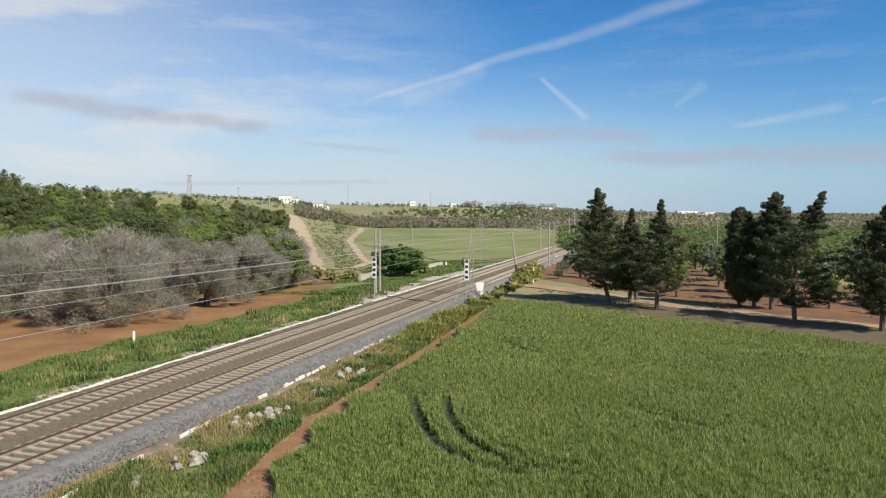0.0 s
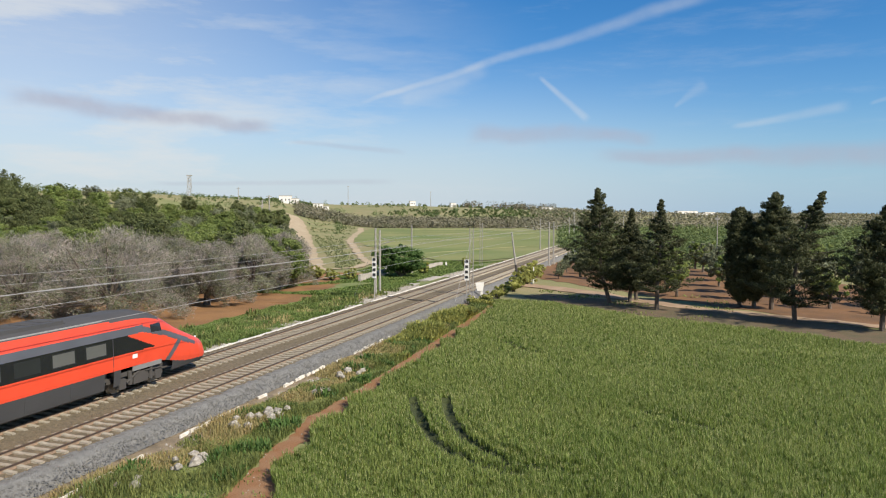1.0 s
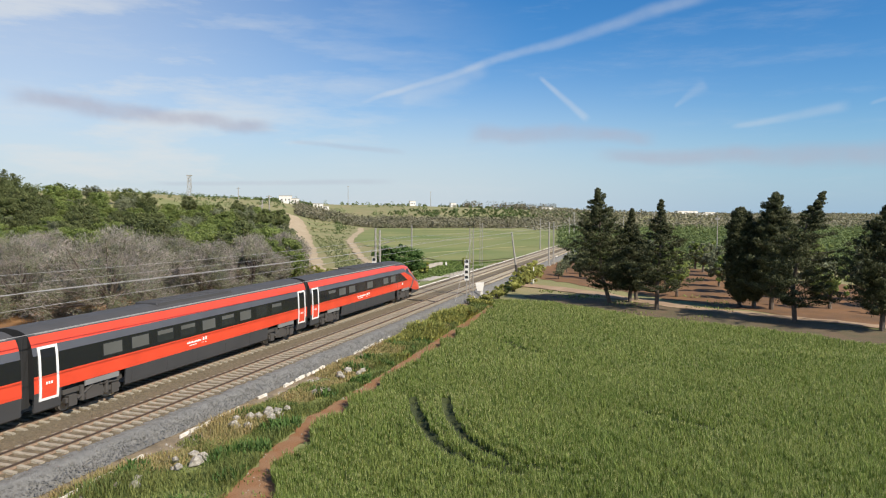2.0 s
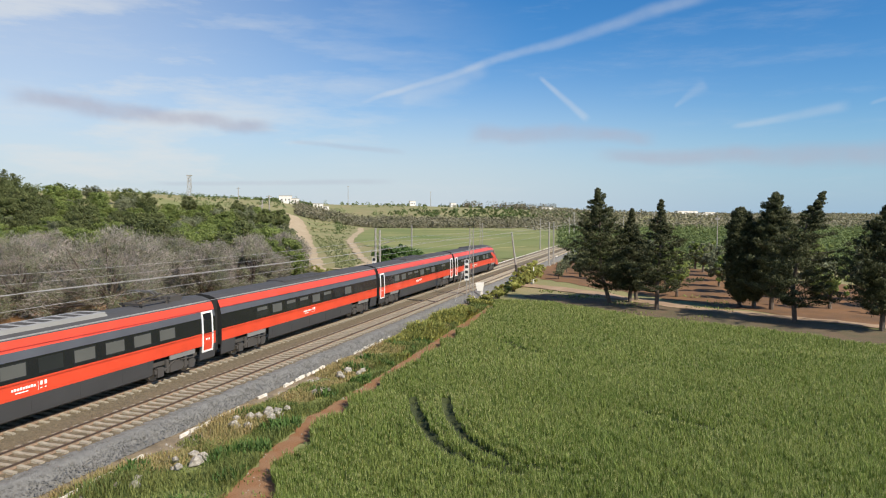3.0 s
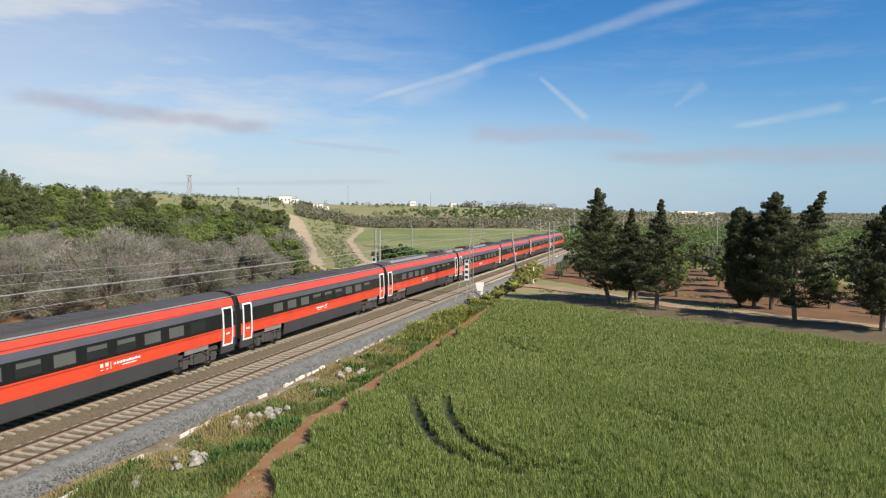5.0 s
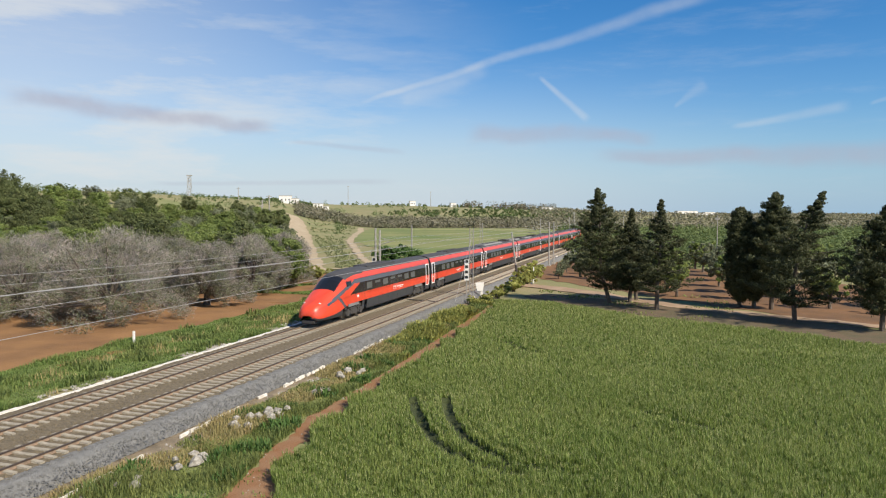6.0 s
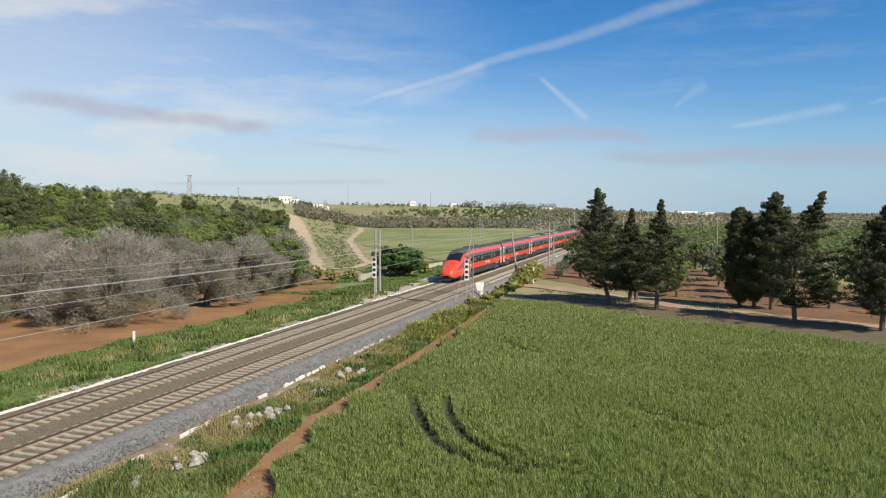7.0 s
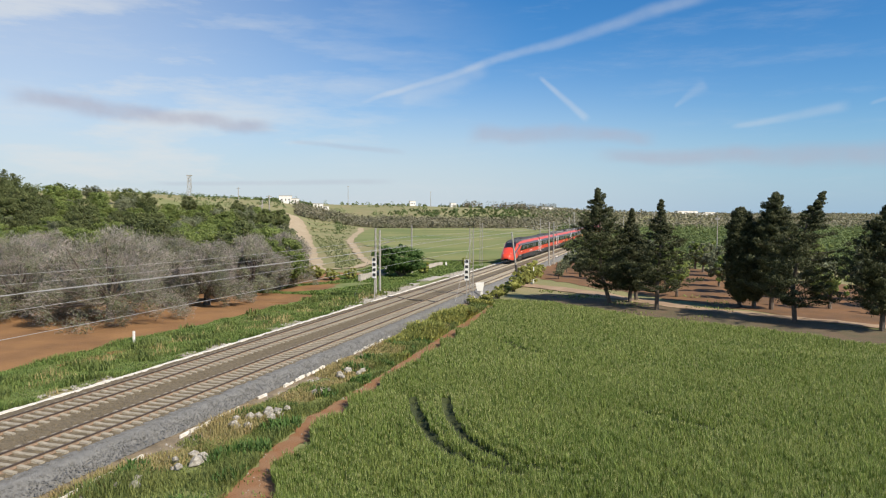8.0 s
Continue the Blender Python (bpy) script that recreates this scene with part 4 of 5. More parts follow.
far_scrub("far_olive_grove", 1900, reg(-0.20, 0.19, 425, 560, lambda x, y: y > 432 + 0.12 * x + 0 * y), 5.0, L_FAR, 91, "far grey olive groves below the ridge")
far_scrub("far_scrub", 1500, reg(-0.33, 0.2, 560, 980, lambda x, y: patchy(x, y, 0.012, 3) > 0.05), 3.0, L_FARG, 92, "far green scrub on the ridge slope", 16, 1.1)
far_scrub("far_plain_trees", 4200, reg(0.16, 0.72, 130, 420, lambda x, y: x > 30 + 0 * y), 4.2, L_FARG, 93, "far green trees on the coastal plain", 26, 0.7)
far_scrub("far_coast_scrub", 4500, reg(0.12, 0.75, 380, 2600), 5.5, L_FAR, 94, "far grey-green scrub on the coastal plain", 14, 1.1)
far_scrub("ridge_trees", 90, reg(0.03, 0.16, 900, 960, lambda x, y: patchy(x, y, 0.05, 2) > -0.3), 9, L_FAR, 95, "line of tall trees on the far ridge", 40, 0.9)
far_scrub("hilltop_trees", 260, reg(-0.52, -0.02, 640, 960, lambda x, y: patchy(x, y, 0.03, 5) > 0.0), 5, L_FARG, 96, "trees along the hilltop skyline", 30, 0.7)
far_scrub("roadside_scrub", 150, reg(-0.185, -0.135, 235, 430, lambda x, y: (x > -33 - (y - 220) * 0.14) & (x < -38 - (y - 240) * 0.085)), 3.2, L_FARG, 97, "scrub between the two dirt roads", 24, 0.5)
far_scrub("hill_scrub", 700, reg(-0.50, -0.185, 230, 560, lambda x, y: (x < -34 - (y - 190) * 0.235) & (patchy(x, y, 0.05, 4) > -0.15)), 2.6, L_FARG, 99, "scattered scrub on the hilltop grass", 24, 0.5)
far_scrub("slope_weeds", 1500, reg(-0.20, -0.085, 125, 420, lambda x, y: (x > -18.5 - (y - 128) * 0.205) & (x < np.interp(y, [125, 140, 161, 198, 246, 309, 358, 412], [-17, -15.5, -20, -26, -33.5, -39.5, -43, -49])) & (patchy(x, y, 0.09, 6) > -0.35)), 0.75, L_FARW, 100, "rough weeds on the slope between the dirt roads", 20, 0.36)
far_scrub("far_side_scrub", 1500, reg(-0.95, -0.5, 90, 500), 4.5, L_FARG, 98, "scrub beyond the hill", 20, 0.8)

# ---- masts, signals, wires ----
M_BLACK = mat("black paint", (0.02, 0.02, 0.022), 0.5, (0.03, 0.03, 0.03), 5, 0.05)
M_DARKWOOD = mat("tarred pole foot", (0.06, 0.05, 0.045), 0.8, (0.04, 0.035, 0.03), 5, 0.3)
M_WIRE = mat("weathered wire", (0.50, 0.48, 0.46), 0.5, (0.42, 0.41, 0.40), 3, 0.0, metal=0.5)
M_HOUSE = mat("whitewashed wall", (0.78, 0.76, 0.72), 0.9, (0.68, 0.66, 0.62), 0.8, 0.1)
M_GLASSDARK = mat("dark window glass", (0.03, 0.035, 0.04), 0.15, (0.04, 0.045, 0.05), 2, 0.0)


def round_mast(x, y, z0, h, label="grey tubular steel railway mast beside the track", arm=0.0):
    m = thing("railway_mast", Matrix.Translation((x, y, z0)) @ Matrix.Rotation(-TH, 4, "Z"), label, "mast", "railway masts")
    bm = bmesh.new()
    tube(bm, (0, 0, -0.4), (0, 0, h), 0.15, 0.10, 12)
    part("pole", bm, M_POLE, m, soft=False)
    bm = bmesh.new()
    box(bm, -0.3, 0.3, -0.3, 0.3, -0.4, 0.18)
    bmesh.ops.bevel(bm, geom=bm.edges[:], offset=0.03, segments=1)
    part("footing", bm, M_CON, m)
    if arm:
        bm = bmesh.new()
        tube(bm, (0, 0, h - 2.0), (arm, 0, h - 1.35), 0.035, 0.03, 6)
        tube(bm, (0, 0, h - 0.6), (arm * 0.75, 0, h - 1.5), 0.02, 0.02, 6)
        part("bracket_arm", bm, M_POLE, m)
        bm = bmesh.new()
        for k in range(4):
            tube(bm, (arm * 0.2 + 0.05 * k * (1 if arm > 0 else -1), 0, h - 1.86 + 0.016 * k), (arm * 0.2 + (0.05 * k + 0.02) * (1 if arm > 0 else -1), 0, h - 1.855 + 0.016 * k), 0.07, 0.05, 8)
        part("insulator", bm, M_WHITE, m, "pale ribbed insulator")
    return m


def lattice_mast(x, y, z0, h, label="lattice steel railway mast beside the track"):
    m = thing("lattice_mast", Matrix.Translation((x, y, z0)) @ Matrix.Rotation(-TH, 4, "Z"), label, "mast", "railway masts")
    for o in (-0.2, 0.2):
        bm = bmesh.new()
        box(bm, o - 0.035, o + 0.035, -0.06, 0.06, -0.4, h)
        part("upright", bm, M_POLE, m)
    n = int(h / 0.6)
    for k in range(n):
        bm = bmesh.new()
        s_ = 1 if k % 2 else -1
        tube(bm, (-0.2 * s_, 0, k * h / n), (0.2 * s_, 0, (k + 1) * h / n), 0.022, 0.022, 4)
        part("lacing_bar", bm, M_POLE, m)
    bm = bmesh.new()
    box(bm, -0.4, 0.4, -0.3, 0.3, -0.4, 0.15)
    part("footing", bm, M_CON, m)
    return m


def signal_board(x, y, z0, zb, zt, width, label):
    """A mast-height board in black and white blocks."""
    m = thing("railway_signal", Matrix.Translation((x, y, z0)) @ Matrix.Rotation(-0.05, 4, "Z"), label, "signal", "banded signal boards")
    bm = bmesh.new()
    tube(bm, (0, 0, -0.3), (0, 0, zt), 0.07, 0.07, 10)
    part("post", bm, M_POLE, m)
    bm = bmesh.new()
    box(bm, -width / 2, width / 2, -0.16, -0.08, zb, zt)
    bmesh.ops.bevel(bm, geom=bm.edges[:], offset=0.02, segments=1)
    b = part("board", bm, M_HOUSE, m, "white board")
    n = 4
    for k in range(n):
        z = zb + (k + 0.45) * (zt - zb) / n
        bm = bmesh.new()
        box(bm, -width * 0.34, width * 0.34, -0.20, -0.163, z - 0.03, z + 0.27)
        bmesh.ops.bevel(bm, geom=bm.edges[:], offset=0.015, segments=1)
        part("black_block", bm, M_BLACK, b)
    return m


def wire(name, pts, r, label, sag=0.0):
    """A wire through supports, each span sagging."""
    bm = bmesh.new()
    P = [Vector(p) for p in pts]
    line = []
    for a, b in zip(P, P[1:]):
        n = max(2, int((b - a).length / 4))
        for k in range(n):
            t = k / n
            line.append(a.lerp(b, t) - Vector((0, 0, sag * 4 * t * (1 - t))))
    line.append(P[-1])
    ring = None
    for k, p in enumerate(line):
        d = (line[min(k + 1, len(line) - 1)] - line[max(k - 1, 0)]).to_track_quat("Z", "Y")
        cur = [bm.verts.new(p + d @ Vector((r * math.cos(j * math.tau / 5), r * math.sin(j * math.tau / 5), 0))) for j in range(5)]
        if ring:
            for j in range(5):
                bm.faces.new((ring[j], ring[(j + 1) % 5], cur[(j + 1) % 5], cur[j]))
        ring = cur
    return tagged(part(name, bm, M_WIRE), label, "wire")


S_NEAR = [-105, -47, 8, 66, 122, 178, 234, 290, 346]
for k, s_ in enumerate(S_NEAR):
    if s_ in (8,):
        continue
    if s_ == 66:
        p = at(6.2, 62.6)
        lattice_mast(p.x, p.y, -0.5, 7.9, "lattice steel mast with guy wire by the track")
        continue
    p = at(6.6, s_)
    round_mast(p.x, p.y, -0.55, 7.75, arm=-2.3)
for k, s_ in enumerate((-100, -44, 58.5, 104.5, 165, 221, 277, 333)):
    p = at(-3.8 if s_ == 58.5 else -3.2, s_)
    if s_ == 104.5:
        lattice_mast(p.x, p.y, -0.5, 7.8)
    else:
        round_mast(p.x, p.y, -0.55, 7.9, arm=2.2)
round_mast(-7.25, 84.2, -0.6, 7.7, "second grey mast beside the first")
round_mast(-5.0, 117.5, -0.8, 7.9, "grey mast standing behind the round bush")
round_mast(19.4, 134.5, -0.7, 8.0, "twin grey mast near the far bend")

signal_board(-7.35, 78.6, -0.45, 2.55, 4.75, 0.44, "mast signal with black and white banded board")
p = at(5.8, 62.0)
signal_board(p.x, p.y, -0.5, 2.0, 4.35, 0.48, "track signal with black and white banded board")

# overhead wires
for nm, o, z, r, lab, sag in (("contact_wire", NEAR, 4.48, 0.013, "thin contact wire above the track", 0.0), ("messenger_wire", NEAR, 6.12, 0.017, "sagging messenger wire above the track", 0.18),
                              ("contact_wire", 0.0, 4.86, 0.012, "thin contact wire above the track", 0.0), ("messenger_wire", 0.0, 5.62, 0.012, "sagging messenger wire above the track", 0.25),
                              ("feeder_wire", -3.0, 6.25, 0.012, "thin feeder wire on the far masts", 0.35), ("feeder_wire", -3.3, 5.75, 0.010, "thin feeder wire on the far masts", 0.35)):
    wire(nm, [at(o, s_, z) for s_ in (-105, -47, 5, 62, 118, 176, 232, 290, 346)], r, lab, sag)
a, b = at(6.2, 62.5, 6.2), at(6.0, 56.3, -0.7)
wire("guy_wire", [a, b], 0.014, "slack steel guy wire of the lattice mast")
wire("guy_wire", [(-7.1, 80.5, 6.6), (-10.2, 84.0, -0.6)], 0.014, "steel guy wire of the mast")
wire("cross_wire", [(-7.0, 80.5, 6.0), (-5.0, 117.5, 5.2)], 0.02, "wire strung between two masts")

# leaning pole
m_ = thing("leaning_pole", Matrix.Translation((10.6, 103.5, -0.8)) @ Matrix.Rotation(radians(-7.5), 4, "Y"), "leaning concrete pole with dark tarred foot", "pole")
bm = bmesh.new()
tube(bm, (0, 0, 2.6), (0, 0, 7.1), 0.15, 0.10, 10)
part("shaft", bm, M_POLE, m_)
bm = bmesh.new()
tube(bm, (0, 0, -0.4), (0, 0, 2.6), 0.2, 0.155, 10)
part("foot", bm, M_DARKWOOD, m_, "dark tarred foot")


def notice_board(x, y, w, h, post, label):
    b = thing("notice_board", Matrix.Translation((x, y, float(height(x, y)))), label, "sign", "white boards by the track")
    bm = bmesh.new()
    v = [(-w * 0.55, 0), (w * 0.55, 0.08), (w * 0.40, -h), (-w * 0.32, -h)]
    f = [bm.verts.new((x_, -0.05, post + z_)) for x_, z_ in v]
    g = [bm.verts.new((x_, 0.01, post + z_)) for x_, z_ in v]
    bm.faces.new(f[::-1])
    bm.faces.new(g)
    for k in range(4):
        bm.faces.new((f[k], f[(k + 1) % 4], g[(k + 1) % 4], g[k]))
    part("panel", bm, M_HOUSE, b)
    bm = bmesh.new()
    box(bm, 0.1, 0.38, 0.012, 0.14, -0.2, post - 0.02)
    part("post", bm, M_HOUSE, b)


notice_board(4.3, 85.5, 0.95, 0.95, 1.75, "white painted board on a short post")
notice_board(12.0, 101.5, 0.9, 0.9, 1.3, "white weathered board among the bushes")
notice_board(-9.0, 119.0, 0.9, 0.8, 1.2, "small white board near the bush")
for x, y, h_, r_, lab in ((-23.1, 54.6, 0.95, 0.07, "short white marker post in the grass"), (12.7, 102.8, 2.3, 0.07, "thin pale post near the white board"), (0.6, 133, 0.9, 0.16, "white kilometre stone beside the track"), (23.5, 152, 0.9, 0.2, "white kilometre stone beside the track")):
    m_ = thing("marker_post", Matrix.Translation((x, y, float(height(x, y)))), lab, "post")
    bm = bmesh.new()
    box(bm, -r_, r_, -r_, r_, -0.2, h_)
    bmesh.ops.bevel(bm, geom=bm.edges[:], offset=0.02, segments=2)
    part("stone", bm, M_HOUSE, m_)


def low_wall(a, b, h, t, label):
    a, b = Vector((*a, 0)), Vector((*b, 0))
    d = b - a
    w = thing("low_wall", Matrix.Translation((a.x, a.y, float(height(a.x, a.y)))) @ Matrix.Rotation(math.atan2(d.y, d.x), 4, "Z"), label, "wall")
    n = max(1, int(d.length / 1.4))
    rg = random.Random(int(a.x * 10))
    for k in range(n):
        bm = bmesh.new()
        box(bm, k * d.length / n + 0.012, (k + 1) * d.length / n - 0.012, -t / 2, t / 2, -0.3, h + rg.uniform(-0.06, 0.05))
        bmesh.ops.bevel(bm, geom=bm.edges[:], offset=0.025, segments=1)
        part("block", bm, M_CON, w)


low_wall((-11.8, 103.6), (-8.6, 116.0), 1.05, 0.35, "low pale concrete block wall")
low_wall((-2.6, 128.5), (-0.2, 133.5), 0.9, 0.35, "low pale concrete block wall")


def slab(x, y, lx, ly, turn, z, label):
    bm = bmesh.new()
    box(bm, -lx / 2, lx / 2, -ly / 2, ly / 2, -0.5, 0.0)
    bmesh.ops.bevel(bm, geom=bm.edges[:], offset=0.04, segments=2)
    bmesh.ops.subdivide_edges(bm, edges=bm.edges[:], cuts=1)
    for v in bm.verts:
        v.co += Vector([random.uniform(-0.03, 0.03) for _ in range(3)])
    ob = tagged(part("concrete_slab", bm, M_CON), label, "slab")
    ob.matrix_basis = Matrix.Translation((x, y, z)) @ Matrix.Rotation(turn, 4, "Z")


for s_, o, ly, lx in ((71.5, -4.3, 4.0, 1.3), (81.0, -4.6, 7.0, 1.8)):
    p = at(o, s_)
    slab(p.x, p.y, lx, ly, -TH, -0.22, "pale broken concrete slab beside the track")


# track cable crossing on the bed
bm = bmesh.new()
pv = None
for k in range(12):
    q = at(-2.0 + k * 0.62, 57.5 + 0.35 * math.sin(k * 0.9) - 0.28 * k, -0.13)
    if pv is not None:
        tube(bm, pv, q, 0.06, 0.06, 6)
    pv = q
tagged(part("track_cable", bm, M_BLACK), "black cable lying across both tracks", "cable")


# ---- rocks on the verge ----
def rock_mesh(seed):
    bm = bmesh.new()
    bmesh.ops.create_icosphere(bm, subdivisions=1, radius=1)
    rg = np.random.RandomState(seed)
    for v in bm.verts:
        c = v.co.copy()
        k = 0.85 + 0.25 * noise.noise(c * 1.6 + Vector((seed * 7.1, 0, 0))) + rg.uniform(-0.2, 0.2)
        v.co = Vector((c.x * k, c.y * k * 0.8, c.z * k * 0.62))
        for n_ in (Vector((1, 0.3, 0.2)), Vector((-0.6, 0.8, 0.3)), Vector((0.2, -0.9, 0.5)), Vector((0, 0.1, 1))):
            n_ = n_.normalized()
            d = v.co.dot(n_) - 0.55
            if d > 0:
                v.co -= n_ * d * 0.85
    me = bpy.data.meshes.new("rock")
    bm.to_mesh(me)
    bm.free()
    me.materials.append(M_ROCK)
    return me


rocks = [rock_mesh(k) for k in range(5)]
rg = random.Random(15)
for x, y, r_, n in ((-10.6, 28.2, 0.30, 4), (-10.1, 29.0, 0.42, 3), (-11.5, 26.3, 0.36, 3), (-9.35, 33.8, 0.34, 5), (-8.6, 35.1, 0.45, 5), (-8.0, 35.8, 0.33, 4), (-6.85, 40.0, 0.40, 3), (-6.0, 43.6, 0.36, 4), (-5.6, 45.2, 0.5, 3),
                    (1.1, 68.6, 0.5, 2), (-0.3, 78.0, 0.4, 2), (-3.1, 54.2, 0.35, 2), (-4.3, 50.2, 0.3, 3)):
    for k in range(n):
        ob = new("rock", rocks[rg.randrange(5)])
        s_ = r_ * rg.uniform(0.5, 1.05)
        px, py = x + rg.uniform(-1, 1) * r_ * 1.3, y + rg.uniform(-1, 1) * r_ * 1.6
        ob.matrix_basis = Matrix.LocRotScale((px, py, float(height(px, py)) + 0.30 * s_ + 0.10 + (0.14 if k > 2 else 0)), Euler((rg.uniform(-0.3, 0.3), rg.uniform(-0.3, 0.3), rg.uniform(0, 6))), (s_, s_, s_))
        tagged(ob, "pale limestone rock heaped in the verge weeds", "rock", "rocks on the verge")


def rubble():
    """Small pale stones, uncounted."""
    rg = np.random.RandomState(6)
    V, F = [], []
    base = np.array([v.co[:] for v in rocks[0].vertices])[::1]
    tri = np.array([p.vertices[:] for p in rocks[0].polygons])
    oct_ = np.array([(1, 0, 0), (0, 1, 0), (-1, 0, 0), (0, -1, 0), (0, 0, 1)], float)
    of = np.array([(0, 1, 4), (1, 2, 4), (2, 3, 4), (3, 0, 4)])
    n = 0
    for o0, o1, s0, s1, cnt, r0 in ((7.0, 8.6, -2, 60, 900, 0.07), (11.5, 15.0, -4, 20, 260, 0.045), (-3.3, -2.3, 4, 60, 900, 0.10), (-4.2, -2.4, 52, 70, 1100, 0.16), (-4.0, -2.5, 84, 100, 300, 0.2), (10.6, 12.0, 18, 50, 100, 0.05)):
        for _ in range(cnt):
            o, s_ = rg.uniform(o0, o1), rg.uniform(s0, s1)
            if o0 == -3.3 and math.sin(s_ * 0.55) + 0.6 * math.sin(s_ * 1.7) < 0.35:
                continue
            p = at(o, s_)
            r = r0 * rg.uniform(0.4, 1.5)
            V.append(oct_ * r * rg.uniform(0.6, 1.3, (5, 3)) + np.array([p.x, p.y, float(height(p.x, p.y)) + 0.02]))
            F.append(of + n)
            n += 5
    tagged(new("rubble", mesh_np("rubble", np.concatenate(V), np.concatenate(F), M_ROCK)), "small pale stones scattered along the verges", "stones", kind="stuff")


rubble()


# ---- houses, pylons and poles far off ----
def house(x, y, w, d, h, turn, label, wings=1):
    b = thing("farmhouse", Matrix.Translation((x, y, float(height(x, y)))) @ Matrix.Rotation(turn, 4, "Z"), label, "house", "white houses far off")
    for k in range(wings):
        bm = bmesh.new()
        ww, hh = (w, h) if k == 0 else (w * 0.6, h * 0.6)
        cx = 0 if k == 0 else w * 0.75
        box(bm, cx - ww / 2, cx + ww / 2, -d / 2, d / 2, -1, hh)
        wl_ = part("wall", bm, M_HOUSE, b)
        for j in range(3 if k == 0 else 2):
            bm = bmesh.new()
            wx = cx + (j - 1) * ww * 0.28
            box(bm, wx - 0.5, wx + 0.5, -d / 2 - 0.04, -d / 2 + 0.1, hh * 0.35, hh * 0.35 + 1.3)
            part("window", bm, M_GLASSDARK, b)
        bm = bmesh.new()
        box(bm, cx - ww / 2 - 0.25, cx + ww / 2 + 0.25, -d / 2 - 0.25, d / 2 + 0.25, hh, hh + 0.4)
        part("roof", bm, M_CON, b)


for x, y, w, h_, lab, wings in ((-124, 580, 10, 5.5, "white flat-roofed farmhouse on the hill", 2), (-100, 590, 8, 4.5, "white stepped farmhouse on the hillside", 2), (-38, 905, 7, 6, "white house on the far ridge", 1), (12, 905, 7, 5, "small white house on the far ridge", 1),
                         (128, 905, 16, 4, "long white shed on the far slope", 1), (330, 1000, 30, 8, "white building on the coastal plain", 2), (480, 1500, 30, 9, "white building on the coastal plain", 2), (840, 1700, 40, 10, "white building on the coastal plain", 1), (560, 1550, 24, 9, "white building on the coastal plain", 1)):
    house(x, y, w, 8, h_, 0.2, lab, wings)


def pylon(x, y, h, w, label):
    t = thing("lattice_pylon", Matrix.Translation((x, y, float(height(x, y)))), label, "pylon")
    for sx in (-1, 1):
        for sy in (-1, 1):
            bm = bmesh.new()
            tube(bm, (sx * w, sy * w, -1), (sx * w * 0.55, sy * w * 0.55, h), 0.16, 0.12, 5)
            part("leg", bm, M_POLE, t)
    n = 6
    for k in range(n):
        f0, f1 = w * (1 - 0.45 * k / n), w * (1 - 0.45 * (k + 1) / n)
        bm = bmesh.new()
        for s1 in (-1, 1):
            tube(bm, (-f0, s1 * f0, h * k / n), (f1, s1 * f1, h * (k + 1) / n), 0.09, 0.09, 4)
            tube(bm, (f0, s1 * f0, h * k / n), (-f1, s1 * f1, h * (k + 1) / n), 0.09, 0.09, 4)
        part("bracing", bm, M_POLE, t)
    bm = bmesh.new()
    box(bm, -w * 1.3, w * 1.3, -w * 0.4, w * 0.4, h, h + 0.5)
    part("head", bm, M_POLE, t)


pylon(-172, 500, 15, 1.5, "tall lattice pylon on the hill skyline")
for x, y, h_, r_, lab in ((-116, 900, 23, 0.35, "thin tall mast on the far ridge"), (-16, 950, 19, 0.35, "thin tall mast on the far ridge"), (-78, 318, 9.0, 0.32, "pale utility pole beside the gravel road"), (-76, 322, 11.5, 0.32, "pale utility pole beside the gravel road"),
                          (-74, 300, 8.0, 0.30, "pale utility pole beside the gravel road"), (-125, 450, 8, 0.3, "pale utility pole on the hill"), (52, 292, 10, 0.2, "far pole beyond the meadow"), (73, 330, 11, 0.22, "far pole above the trees"), (86, 300, 10, 0.2, "far pole above the orchard"), (44, 118, 9.5, 0.09, "thin pole in the orchard")):
    m_ = thing("utility_pole", Matrix.Translation((x, y, float(height(x, y)))), lab, "pole", "far poles")
    bm = bmesh.new()
    tube(bm, (0, 0, -0.5), (0, 0, h_), r_, r_ * 0.7, 8)
    part("pole", bm, M_POLE, m_)
    bm = bmesh.new()
    box(bm, -r_ * 4, r_ * 4, -0.08, 0.08, h_ - 0.7, h_ - 0.5)
    part("crossarm", bm, M_POLE, m_)

# ---- the train ----
def gloss(name, col, rough, coat=0.0, metal=0.0):
    m = mat(name, col, rough, [c * 0.86 for c in col], 0.9, 0.0, metal)
    m.node_tree.nodes["Principled BSDF"].inputs["Coat Weight"].default_value = coat
    return m


T_RED = gloss("bright red train paint", (0.71, 0.068, 0.030), 0.38, 0.25)
T_GREY = gloss("slate grey train paint", (0.085, 0.090, 0.105), 0.45, 0.15)
T_BLACK = gloss("black window band", (0.012, 0.013, 0.016), 0.22, 0.3)
T_SKIRT = gloss("dusty grey skirt", (0.046, 0.046, 0.047), 0.7)
T_SCREEN = gloss("dark windscreen glass", (0.012, 0.013, 0.015), 0.3)
T_ROOF = gloss("dusty dark grey roof", (0.058, 0.058, 0.06), 0.75)
T_ROOFL = gloss("light grey roof fairing", (0.30, 0.30, 0.29), 0.6)
T_WHITE = gloss("white door paint", (0.82, 0.82, 0.80), 0.4)
T_GLASS = gloss("tinted train window", (0.022, 0.025, 0.027), 0.16)
T_BLIND = gloss("window with drawn grey blind", (0.10, 0.104, 0.098), 0.3)
T_BOGIE = gloss("dusty black bogie steel", (0.06, 0.055, 0.05), 0.8)
T_BOX = gloss("grey bogie cover", (0.22, 0.22, 0.22), 0.6)
